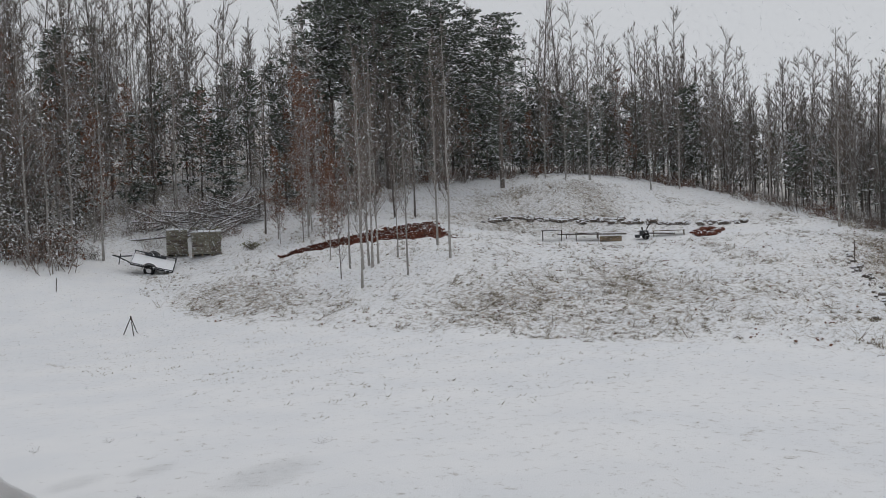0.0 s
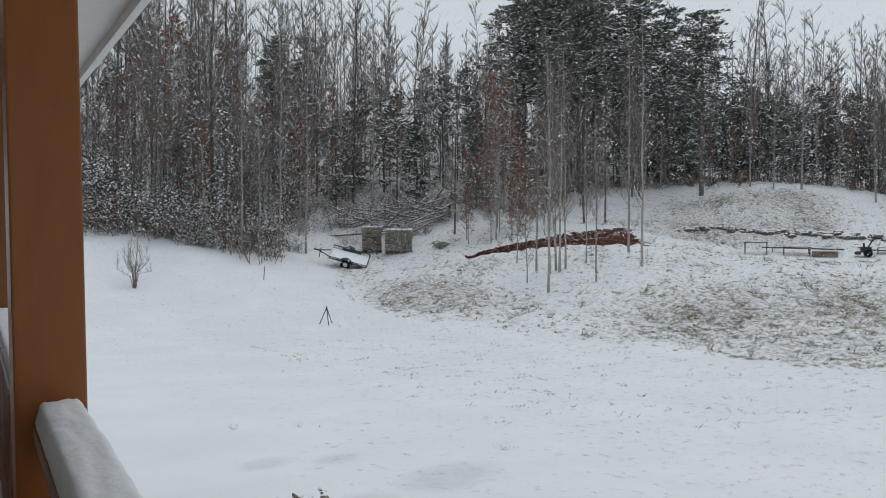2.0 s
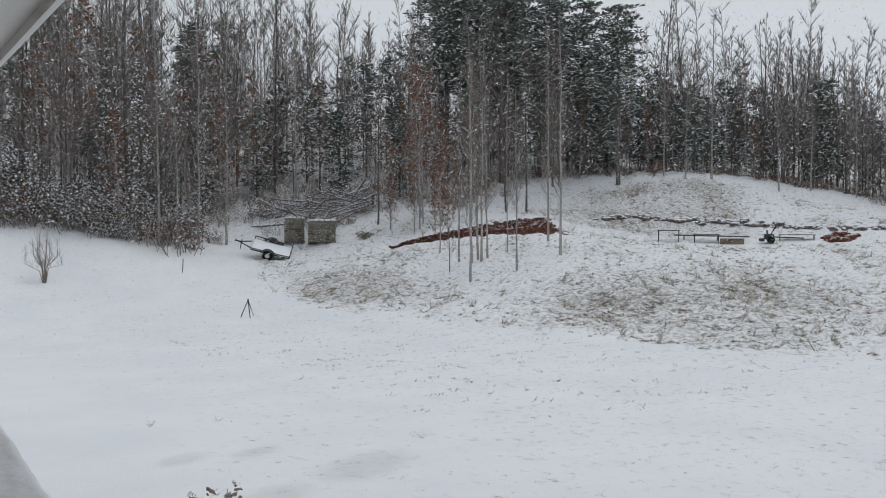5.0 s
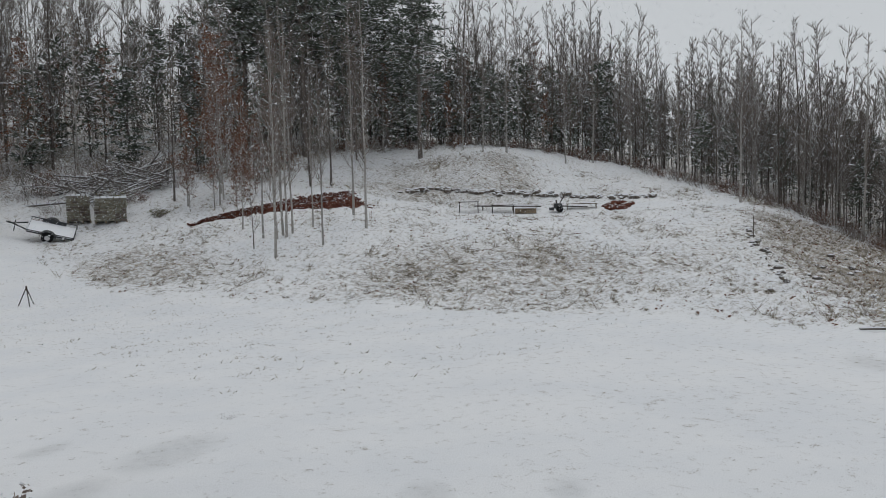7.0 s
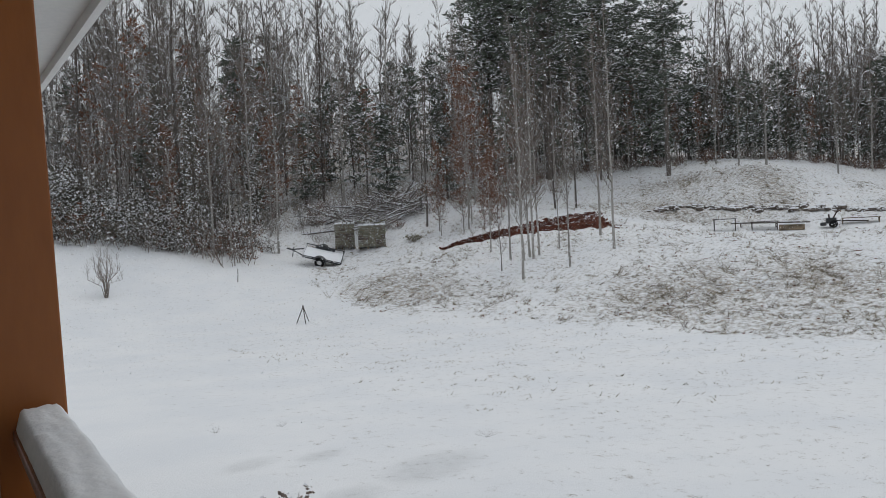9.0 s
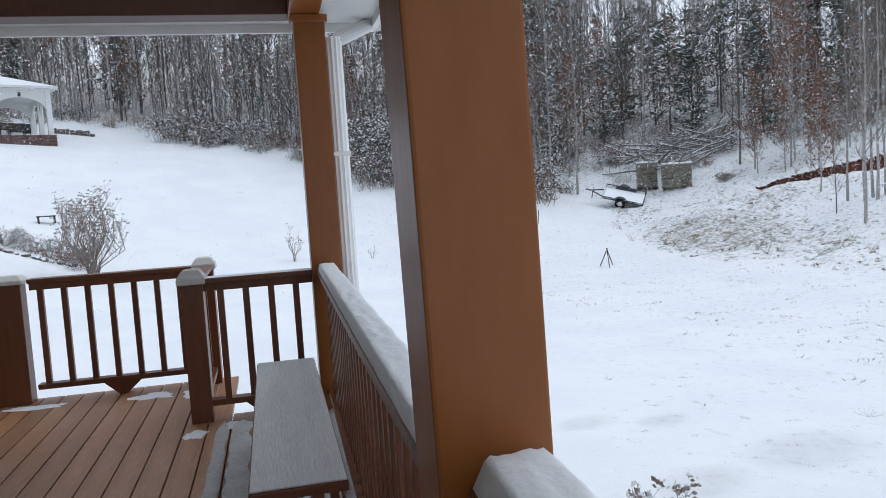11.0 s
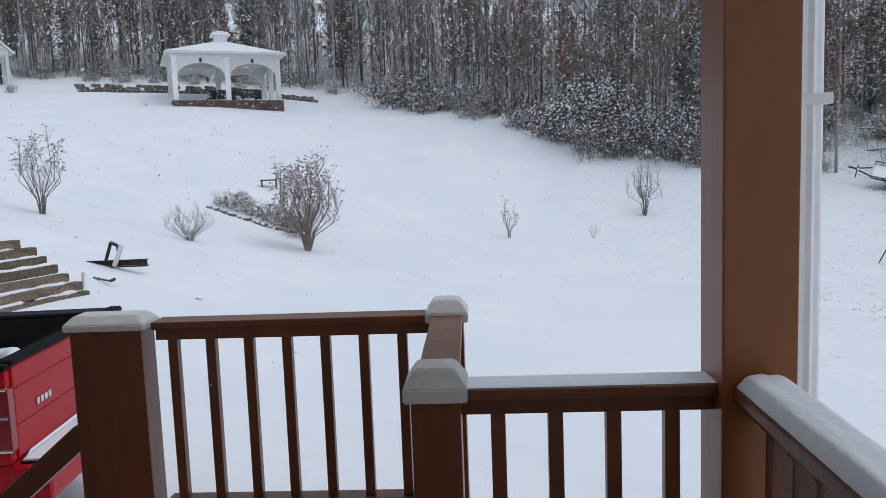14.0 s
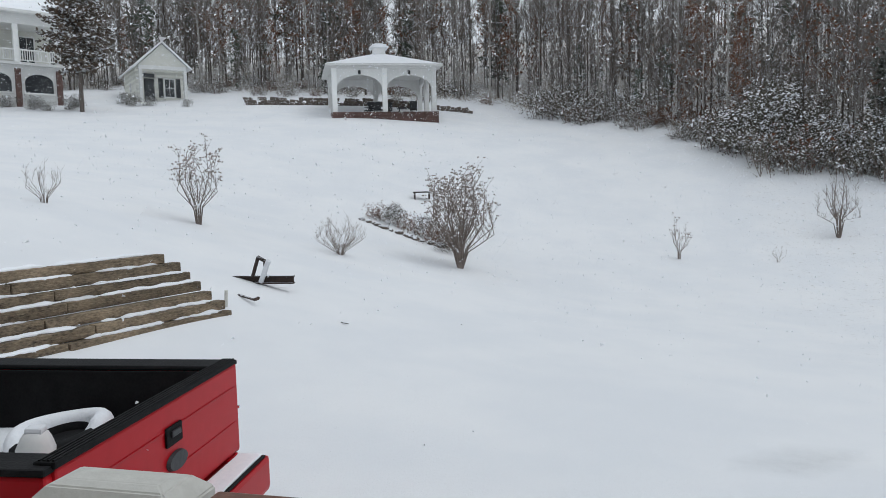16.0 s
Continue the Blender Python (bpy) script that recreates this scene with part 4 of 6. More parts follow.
# ---- pickup truck ----
def truck():
    """Tail towards +x; the bed floor and the tailgate's outer face give the origin."""
    T = pose(-2.79, 9.55, -0.948, 0, 0, 6)
    ob = thing("pickup_truck", "red pickup truck with black bed liner and snow in its bed", "truck", at=T)
    R, K = M["red"], M["black"]
    w = 1.0
    side = [(-2.12, 0.62), (-0.02, 0.62), (0.0, 0.9), (0.0, 1.37), (-2.12, 1.37)]
    for s in (-1, 1):
        bm = bmesh.new()
        for zlo, zhi, out in ((0.55, 0.78, 0.97), (0.78, 1.12, 1.0), (1.12, 1.375, 0.985)):
            box(bm, (-2.12, min(s * out, s * 0.8), zlo), (-0.015, max(s * out, s * 0.8), zhi), 0.02)
        part("bed_side", bm, R, ob)
        part("rail_cap", boxes(((-2.12, min(s * 0.79, s * 0.995), 1.376), (-0.005, max(s * 0.79, s * 0.995), 1.41)), bevel=0.012), K, ob, "black plastic rail cap")
        part("inner_liner", boxes(((-2.1, min(s * 0.77, s * 0.798), 0.86), (-0.07, max(s * 0.77, s * 0.798), 1.375))), K, ob)
        wheel_arch = bmesh.new()
        for k in range(14):
            a0, a1 = math.pi * k / 14, math.pi * (k + 1) / 14
            prism(wheel_arch, [(-1.2 + 0.43 * math.cos(a), 0.42 + 0.43 * math.sin(a)) for a in (a0, a1)] + [(-1.2 + 0.5 * math.cos(a), 0.42 + 0.5 * math.sin(a)) for a in (a1, a0)], "y", min(s * 1.0, s * 1.03), max(s * 1.0, s * 1.03))
        part("wheel_arch", wheel_arch, R, ob)
    part("bed_floor", boxes(((-2.12, -0.8, 0.8), (-0.07, 0.8, 0.86))), K, ob)
    part("bed_front", boxes(((-2.16, -0.98, 0.6), (-2.1, 0.98, 1.41)), bevel=0.01), K, ob)
    gate = part("tailgate", boxes(((-0.07, -0.93, 0.8), (0.0, 0.965, 1.39)), bevel=0.016), R, ob)
    part("top_cap", boxes(((-0.095, -0.94, 1.391), (0.012, 0.94, 1.425)), bevel=0.012), K, gate, "ribbed black top cap")
    for k in range(4):
        part("rib", boxes(((-0.075 + 0.022 * k, -0.93, 1.425), (-0.065 + 0.022 * k, 0.93, 1.431))), K, gate)
    part("crease", boxes(((0.0, -0.9, 1.235), (0.006, 0.9, 1.247)), bevel=0.002), R, gate)
    part("crease", boxes(((0.0, -0.9, 1.0), (0.006, 0.9, 1.01)), bevel=0.002), R, gate)
    part("handle", boxes(((0.001, -0.02, 1.15), (0.016, 0.16, 1.26)), bevel=0.012), K, gate, "black recessed handle")
    part("handle_lever", boxes(((0.016, 0.02, 1.2), (0.03, 0.12, 1.235)), bevel=0.006), M["slate"], gate)
    bm = bmesh.new()
    bmesh.ops.create_cone(bm, cap_ends=True, segments=24, radius1=0.11, radius2=0.1, depth=0.02, matrix=pose(0.012, 0.09, 1.05, 0, 90, 0) @ Matrix.Diagonal((0.5, 1, 1, 1)))
    part("emblem", bm, M["slate"], gate, "dark oval emblem")
    for k in range(4):
        part("badge", boxes(((0.001, -0.66 + 0.055 * k, 1.06), (0.008, -0.62 + 0.055 * k, 1.105)), bevel=0.002), M["chrome"], gate, "chrome badge shape")
    for s in (-1, 1):
        shape = [(-0.355, 1.25), (0.003, 1.26), (0.003, 0.87), (-0.09, 0.87), (-0.335, 1.02)]
        if s > 0:
            shape = [(p, q) if p < -0.2 else (p - 0.06, q) for p, q in shape]
        lo, hi = min(s * 0.94, s * 1.004), max(s * 0.94, s * 1.004)
        lamp = part("tail_lamp", prism(bmesh.new(), shape, "y", lo, hi), M["lamp"], ob, "red tail lamp in a chrome surround")
        for a, b in list(zip(shape, shape[1:] + shape[:1])) + [((-0.345, 1.1), (0.008, 1.08))]:
            if a[0] > -0.1 and b[0] > -0.1 and a[1] != b[1]:
                continue
            a, b = ((min(a[0], -0.006), a[1]), (min(b[0], -0.006), b[1]))
            part("chrome_bar", rod(bmesh.new(), (a[0], s * 0.999, a[1]), (b[0], s * 0.999, b[1]), 0.012, sides=8), M["chrome"], lamp)
    bumper = part("bumper", boxes(((-0.05, -0.99, 0.52), (0.2, 0.99, 0.76)), bevel=0.035), R, ob)
    part("step_pad", boxes(((0.0, -0.93, 0.76), (0.19, 0.93, 0.772)), bevel=0.004), K, bumper)
    part("snow_layer", boxes(((0.01, -0.92, 0.772), (0.17, 0.92, 0.79)), bevel=0.008), M["snow"], bumper, "strip of snow")
    part("hitch", boxes(((0.05, -0.05, 0.42), (0.28, 0.05, 0.5)), bevel=0.01), K, ob)
    cab = bmesh.new()
    prism(cab, [(-5.75, 0.55), (-2.2, 0.55), (-2.2, 1.38), (-2.45, 1.92), (-3.75, 1.92), (-4.4, 1.4), (-5.6, 1.25), (-5.75, 1.0)], "y", -0.96, 0.96)
    bmesh.ops.bevel(cab, geom=cab.edges[:], offset=0.05, segments=2, affect="EDGES")
    part("cab", cab, R, ob)
    for s in (-1, 1):
        part("side_window", boxes(((-3.7, min(s * 0.94, s * 0.966), 1.42), (-2.6, max(s * 0.94, s * 0.966), 1.82)), bevel=0.01), M["glass"], ob)
    part("rear_window", boxes(((-2.33, -0.75, 1.42), (-2.26, 0.75, 1.8)), bevel=0.01), M["glass"], ob)
    for x in (-1.2, -4.9):
        for s in (-1, 1):
            bm = bmesh.new()
            rod(bm, (x, s * 0.72, 0.39), (x, s * 0.97, 0.39), 0.39, sides=32)
            bmesh.ops.bevel(bm, geom=[e for e in bm.edges if len(e.link_faces) == 2 and e.calc_face_angle(0) > 1], offset=0.04, segments=2, affect="EDGES")
            tyre = part("tyre", bm, K, ob)
            part("rim", rod(bmesh.new(), (x, s * 0.9, 0.39), (x, s * 0.985, 0.39), 0.22, 0.2, 20), M["chrome"], tyre)
    return ob


truck()
spare = thing("tyre", "black tyre lying in the truck bed under snow", "tyre", at=pose(-3.72, 9.86, -0.02, 8, -4, 0))
bm = bmesh.new()
ring, tube = 36, 12
grid = [[bm.verts.new(((0.3 + 0.1 * math.cos(b)) * math.cos(a), (0.3 + 0.1 * math.cos(b)) * math.sin(a), 0.1 + 0.11 * math.sin(b))) for b in (2 * math.pi * j / tube for j in range(tube))] for a in (2 * math.pi * i / ring for i in range(ring))]
for i in range(ring):
    for j in range(tube):
        bm.faces.new((grid[i][j], grid[(i + 1) % ring][j], grid[(i + 1) % ring][(j + 1) % tube], grid[i][(j + 1) % tube]))
part("casing", bm, M["black"], spare, smooth=True)
# black disc closes the tyre's hole, standing in for the shade inside
part("rim", rod(bmesh.new(), (0, 0, 0.02), (0, 0, 0.11), 0.23, sides=24), M["black"], spare, "black disc for the shaded hole")
bm = bmesh.new()
grid = [[bm.verts.new(((0.3 + 0.085 * math.cos(b)) * math.cos(a), (0.3 + 0.085 * math.cos(b)) * math.sin(a), 0.15 + 0.1 * math.sin(b) * (0.85 + 0.2 * math.sin(2 * a + 1)) * min(1, 0.3 + 4 * math.sin(max(0, min(1, (a + 0.17) / 4.5)) * math.pi)))) for b in (math.pi * j / 6 for j in range(7))] for a in (2.0 * math.pi * (i - 1) / ring for i in range(27))]
for i in range(26):
    for j in range(6):
        bm.faces.new((grid[i][j], grid[i + 1][j], grid[i + 1][j + 1], grid[i][j + 1]))
part("snow_layer", bm, M["snow"], spare, "white snow over the tyre", smooth=True)
spare.scale = (0.82, 0.82, 0.95)


def snow_heap(name, x0, x1, y0, y1, z, h, seed, label):
    bm = bmesh.new()
    n = 22
    g = [[None] * (n + 1) for _ in range(n + 1)]
    for i in range(n + 1):
        for j in range(n + 1):
            u, v = i / n, j / n
            e = min(1.0, 9 * min(u, 1 - u, v, 1 - v))
            hh = h * (0.75 + 0.5 * noise.noise(Vector((u * 3, v * 3, seed)))) * e ** 0.5
            g[i][j] = bm.verts.new((x0 + (x1 - x0) * u, y0 + (y1 - y0) * v, z + max(0.0, hh)))
    for i in range(n):
        for j in range(n):
            bm.faces.new((g[i][j], g[i + 1][j], g[i + 1][j + 1], g[i][j + 1]))
    return tagged(part(name, bm, M["snow"], None, smooth=True), label, "snow", "snow patches")


snow_heap("snow_patch", -4.75, -2.98, 8.86, 10.22, -0.09, 0.19, 4, "soft snow lying on the truck bed floor")
jug = thing("jug", "translucent white plastic jug standing in the snowy truck bed", "jug", at=pose(-3.6, 9.48, -0.03, 0, 4, 20))
bm = bmesh.new()
rings = []
for z, w in ((0, 0.085), (0.02, 0.09), (0.21, 0.09), (0.27, 0.07), (0.3, 0.055), (0.31, 0.04)):
    rings.append([bm.verts.new((w * sx, w * sy, z)) for sx, sy in ((1, 0.6), (0.6, 1), (-0.6, 1), (-1, 0.6), (-1, -0.6), (-0.6, -1), (0.6, -1), (1, -0.6))])
for lo, hi in zip(rings, rings[1:]):
    for i in range(8):
        bm.faces.new((lo[i], lo[(i + 1) % 8], hi[(i + 1) % 8], hi[i]))
bm.faces.new(rings[-1])
part("body", bm, M["white"], jug, smooth=True)
part("snow_layer", boxes(((-0.05, -0.05, 0.29), (0.05, 0.045, 0.335)), bevel=0.02), M["snow"], jug, "cap of snow")


# ---- timber retaining wall and scrap beside it ----
def timber_wall():
    ob = thing("retaining_wall", "stepped retaining wall of weathered timbers with snow on its ledges", "retaining wall")
    ends = (17.0, 16.95, 17.05, 16.92, 16.9, 16.7, 16.6)
    for k in range(7):
        z, x, y = -0.5 + 0.16 * k, -6.62 - 0.155 * k, ends[k]
        m = pose(x, y, z, 0, 0, -16)
        start = 0.0
        i = 0
        r = random.Random(k)
        while start < 9:
            length = r.uniform(2.2, 3.0)
            bm = bmesh.new()
            box(bm, (-0.16, -(start + length) + 0.012, 0), (0.03 * r.uniform(-1, 1), -start + (0.12 * r.uniform(-1, 1) if start == 0 else 0), 0.15 + 0.008 * r.uniform(-1, 1)), 0.016)
            p = part("timber", bm, M["timber"], ob)
            p.matrix_basis = m
            if r.random() < 0.8:
                a = start + r.uniform(0, 0.3)
                b = start + length - r.uniform(0, 0.3)
                while a < b - 0.1:
                    e = min(b, a + r.uniform(0.5, 2.0))
                    bm = bmesh.new()
                    rows, count = [], max(3, int((e - a) / 0.05))
                    for n in range(count + 1):
                        u = a + (e - a) * n / count
                        taper = min(1.0, 0.35 * min(n, count - n) + 0.1)
                        f = -0.15 + (0.1 + 0.08 * noise.noise(Vector((u * 2.1, k * 7.3, 1.4))) + 0.07 * noise.noise(Vector((u * 13.3, k * 1.7, 5.2)))) * (0.4 + 0.6 * taper)
                        hh = (0.022 + 0.02 * noise.noise(Vector((u * 4, k * 3.0, 9)))) * taper + 0.003
                        rows.append([bm.verts.new(q) for q in ((-0.15, -u, 0.155 + hh * 1.3), (f - 0.025, -u, 0.155 + hh), (f, -u, 0.153 + hh * 0.5), (f, -u, 0.149))])
                    for lo, hi in zip(rows, rows[1:]):
                        for n in range(3):
                            bm.faces.new((lo[n], lo[n + 1], hi[n + 1], hi[n]))
                    s = part("snow_layer", bm, M["snow"], ob, smooth=True)
                    s.matrix_basis = m
                    a = e + r.uniform(0.0, 0.25)
            start += length
            i += 1


timber_wall()
cap = thing("post", "short pale plastic stub pipe in the snow", "pipe", at=pose(-6.9, 17.3, level(-6.9, 17.3)))
part("pipe", rod(bmesh.new(), (0, 0, 0), (0.02, 0, 0.28), 0.03, sides=10), M["cap"], cap)


def scrap():
    ob = thing("steel_frame", "rusty dark steel beam with an upright bracket in the snow", "scrap metal", at=pose(-7.35, 19.5, level(-7.35, 19.5), 0, 0, 4))
    bm = boxes(((-0.65, -0.06, 0.02), (0.65, 0.06, 0.05)), ((-0.65, -0.012, 0.05), (0.65, 0.012, 0.15)), ((-0.65, -0.06, 0.15), (0.65, 0.06, 0.18)))
    part("beam", bm, M["iron"], ob)
    bm = bmesh.new()
    rod(bm, (-0.2, -0.02, 0.15), (-0.05, -0.05, 0.55), 0.04, sides=6)
    rod(bm, (-0.05, -0.05, 0.55), (0.08, -0.12, 0.5), 0.04, sides=6)
    rod(bm, (0.1, -0.1, 0.5), (0.02, 0.1, 0.2), 0.03, sides=6)
    part("bracket", bm, M["iron"], ob)
    bm = bmesh.new()
    box(bm, (-0.045, -0.03, -0.3), (0.045, 0.03, 0.3), 0.01, pose(0.12, -0.16, 0.28, 25, 32, 0))
    part("arm", bm, M["snow"], ob, "snow-covered arm")
    ob = thing("metal_bar", "bent grey metal bar half sunk in the snow", "scrap metal", at=pose(-6.85, 18.0, level(-6.85, 18) + 0.02, 0, 0, -35))
    bm = bmesh.new()
    rod(bm, (-0.4, 0, 0.06), (0.2, 0, 0.03), 0.022, sides=6)
    rod(bm, (0.2, 0, 0.03), (0.32, 0.02, 0.07), 0.03, sides=6)
    part("bar", bm, M["iron"], ob)
    ob = thing("stick", "short dark stick lying on the snow", "stick", "sticks", at=pose(-5.1, 18.1, level(-5.1, 18.1) + 0.02, 0, 0, -40))
    part("twig", rod(bmesh.new(), (-0.13, 0, 0), (0.13, 0, 0.01), 0.014, 0.008, 6), M["bark_dark"], ob)


scrap()


# ---- garden shrubs ----
def vase_shrub(name, label, x, y, h, width, stems, twigs, seeds, mat="shrub", seed=1, trunk=0.14):
    """Stems fanning up from one foot, with twigs and dry seed heads at their ends."""
    r = random.Random(seed)
    wood, heads = Limbs(), Limbs()
    for k in range(stems):
        a = 2 * math.pi * (k + r.random()) / stems
        spread_ = width * r.uniform(0.15, 1.0) ** 0.7
        top = h * r.uniform(0.72, 1.0) * (1 - 0.3 * (spread_ / width) ** 2)
        foot = Vector((0.05 * math.cos(a), 0.05 * math.sin(a), -0.1))
        fork = Vector((spread_ * 0.22 * math.cos(a), spread_ * 0.22 * math.sin(a), h * trunk + r.uniform(0, 0.1) * h))
        mid = Vector((spread_ * 0.92 * math.cos(a), spread_ * 0.92 * math.sin(a), top * 0.58))
        end = Vector((spread_ * 0.85 * math.cos(a + 0.3), spread_ * 0.85 * math.sin(a + 0.3), top))
        wood.tube([foot, fork, mid, end], [0.008 * h, 0.0065 * h, 0.0045 * h, 0.002 * h], 4)
        for _ in range(twigs):
            t = r.uniform(0, 1)
            p = fork.lerp(mid, t * 2) if t < 0.5 else mid.lerp(end, t * 2 - 1)
            d = (end - mid).normalized() * 0.8 + way(r, 0.3) * 0.7
            q = p + d.normalized() * h * r.uniform(0.08, 0.2)
            wood.spike(p, q, 0.0028 * h)
            for _ in range(2):
                g = p.lerp(q, r.uniform(0.3, 0.9))
                e = g + (d + way(r, 0.4)).normalized() * h * r.uniform(0.04, 0.09)
                wood.spike(g, e, 0.0018 * h)
                if r.random() < seeds and t > 0.35:
                    for _ in range(6):
                        heads.leaf(e + way(r, 0.2) * 0.03, way(r, r.uniform(0, 1.5)), r.uniform(0.04, 0.085) * (0.55 + 0.12 * h), r)
    ob = grown(name, label, "shrub", "garden shrubs", ("branch_fan", wood, M[mat]), ("seed_head", heads, M["seed"]))
    ob.location = (x, y, level(x, y))
    return ob


vase_shrub("crape_myrtle", "large bare crape myrtle with dry seed heads in snow", -5.6, 29.6, 3.45, 1.25, 30, 18, 0.8, seed=2)
vase_shrub("crape_myrtle", "open bare crape myrtle with dry seed heads in snow", -11.3, 23.7, 2.3, 0.8, 13, 12, 0.75, seed=3)
vase_shrub("shrub", "low twiggy arching shrub in snow", -8.2, 25.8, 1.15, 0.85, 30, 16, 0.0, seed=4, trunk=0.05)
vase_shrub("shrub", "small bare twiggy shrub in snow", -12.95, 20.2, 1.0, 0.5, 14, 8, 0.0, seed=5, trunk=0.08)
vase_shrub("sapling", "small upright bare sapling in snow", 1.55, 35.7, 1.65, 0.42, 9, 8, 0.3, seed=6)
vase_shrub("shrub", "tiny bare shrub in snow", 5.2, 36.6, 0.7, 0.4, 9, 5, 0.0, seed=7)
vase_shrub("sapling", "bare vase-shaped young tree in snow", 8.25, 40.5, 2.7, 0.95, 14, 16, 0.0, seed=8, trunk=0.2)
vase_shrub("shrub", "snow-dusted shrub just below the porch railing", 2.85, 5.25, 0.78, 0.42, 16, 10, 0.9, mat="bark_dark", seed=9)
for k, (x, y, s) in enumerate(((-9.9, 34.2, 0.55), (-9.1, 33.9, 0.62), (-8.3, 33.6, 0.6), (-7.6, 33.2, 0.66), (-6.9, 32.4, 0.62), (-9.4, 34.8, 0.5), (-7.2, 32.9, 0.6), (-6.5, 31.6, 0.5))):
    b = plant("thicket1" if k % 2 else "brush2", x, y, s * (0.42 if k % 2 else 1.0), label="low brown spreading bush beside the crape myrtle")


def rock(name, x, y, size, seed, mat="rock", label="brown fieldstone half covered by snow", group="stones"):
    bm = bmesh.new()
    bmesh.ops.create_icosphere(bm, subdivisions=2, radius=1)
    for v in bm.verts:
        v.co *= 1 + 0.35 * noise.noise(v.co * 1.3 + Vector((seed, seed * 2, 0)))
        v.co = Vector((v.co.x * size, v.co.y * size * 0.75, max(v.co.z, -0.5) * size * 0.6))
    ob = part(name, bm, M[mat], None)
    ob.matrix_basis = pose(x, y, level(x, y) + size * 0.2, 0, 0, seed * 77)
    return tagged(ob, label, "rock", group)


for k in range(16):
    rock("rock", -10.2 + 0.22 * k + 0.1 * math.sin(k), 33.2 - 0.07 * k, 0.14 + 0.05 * math.sin(k * 3), k)
seat = thing("garden_bench", "small dark metal bench on the snowy slope", "seat", at=pose(-9.4, 39.0, level(-9.4, 39), 0, 0, 20))
part("seat", boxes(((-0.4, -0.2, 0.3), (0.4, 0.2, 0.36)), bevel=0.01), M["iron"], seat)
for x in (-0.36, 0.3):
    for y in (-0.17, 0.11):
        part("leg", boxes(((x, y, 0), (x + 0.06, y + 0.06, 0.3))), M["iron"], seat)


# ---- gazebo on the knoll ----
def gazebo():
    g = level(-17.2, 57.6)
    ob = thing("gazebo", "white arched gazebo with cupola and snowy roof", "gazebo", at=pose(-17.05, 57.75, g - 0.2, 0, 0, 25))
    W, D = 3.55, 6.2
    base = part("plinth", boxes(((-W - 0.25, -0.2, -0.6), (W + 0.25, D + 0.2, 0.62))), M["brick"], ob)
    r = random.Random(4)
    for row in range(3):
        x = -W - 0.27
        while x < W + 0.2:
            l = r.uniform(0.35, 0.8)
            p = part("stone", boxes(((x, -0.26, row * 0.2 + 0.02), (min(x + l - 0.03, W + 0.27), -0.18, row * 0.2 + 0.2)), bevel=0.025), M["brick"], base)
            x += l
    part("floor", boxes(((-W - 0.28, -0.26, 0.62), (W + 0.28, D + 0.25, 0.68)), bevel=0.01), M["brick"], ob)
    top, spring, cw = 3.75, 2.35, 0.17

    def arcade(a, b, bays):
        """Columns and arched panels along one side, from a to b."""
        a, b = Vector((*a, 0)), Vector((*b, 0))
        d = (b - a)
        m = Matrix.Translation(a) @ Matrix.Rotation(math.atan2(d.y, d.x), 4, "Z")
        bay = d.length / bays
        for k in range(bays):
            x0, x1 = k * bay + cw, (k + 1) * bay - cw
            mid, rad = (x0 + x1) / 2, (x1 - x0) / 2
            arch = [(mid + rad * math.cos(math.pi * j / 16), spring + 0.95 * math.sin(math.pi * j / 16)) for j in range(17)]
            bm = bmesh.new()
            for j in range(16):
                (xa, za), (xb, zb) = arch[j], arch[j + 1]
                prism(bm, [(xa, za), (xa, top), (xb, top), (xb, zb)], "y", -0.07, 0.07)
            bmesh.ops.remove_doubles(bm, verts=bm.verts[:], dist=0.0005)
            p = part("arch_panel", bm, M["white"], ob)
            p.matrix_basis = m
        for k in range(bays):
            q = part("column", boxes(((k * bay - cw, -cw, 0.68), (k * bay + cw, cw, top)), bevel=0.01), M["white"], ob)
            q.matrix_basis = m

    arcade((-W, 0.2), (W, 0.2), 2)
    arcade((W, 0.2), (W, D), 2)
    arcade((W, D), (-W, D), 2)
    arcade((-W, D), (-W, 0.2), 2)
    part("frieze", boxes(((-W - 0.2, 0.0, top), (W + 0.2, D + 0.2, top + 0.14)), bevel=0.01), M["white"], ob)
    part("eave", boxes(((-W - 0.6, -0.4, top + 0.14), (W + 0.6, D + 0.6, top + 0.28)), bevel=0.02), M["white"], ob)
    bm = bmesh.new()
    e = [bm.verts.new(v) for v in ((-W - 0.6, -0.4, top + 0.29), (W + 0.6, -0.4, top + 0.29), (W + 0.6, D + 0.6, top + 0.29), (-W - 0.6, D + 0.6, top + 0.29))]
    t = [bm.verts.new(v) for v in ((-0.55, D / 2 - 0.5, top + 1.42), (0.55, D / 2 - 0.5, top + 1.42), (0.55, D / 2 + 0.6, top + 1.42), (-0.55, D / 2 + 0.6, top + 1.42))]
    for k in range(4):
        bm.faces.new((e[k], e[(k + 1) % 4], t[(k + 1) % 4], t[k]))
    bm.faces.new(t)
    bm.faces.new(e[::-1])
    part("roof", bm, M["snow"], ob, "hipped roof under snow")
    cup = part("cupola", boxes(((-0.45, D / 2 - 0.4, top + 1.3), (0.45, D / 2 + 0.5, top + 1.9)), bevel=0.02), M["white"], ob)
    bm = bmesh.new()
    for lo, hi, rr in ((1.9, 2.02, 0.68), (2.02, 2.17, 0.55), (2.17, 2.26, 0.3)):
        box(bm, (-rr, D / 2 + 0.05 - rr, top + lo), (rr, D / 2 + 0.05 + rr, top + hi), 0.03)
    part("cupola_cap", bm, M["snow"], cup)
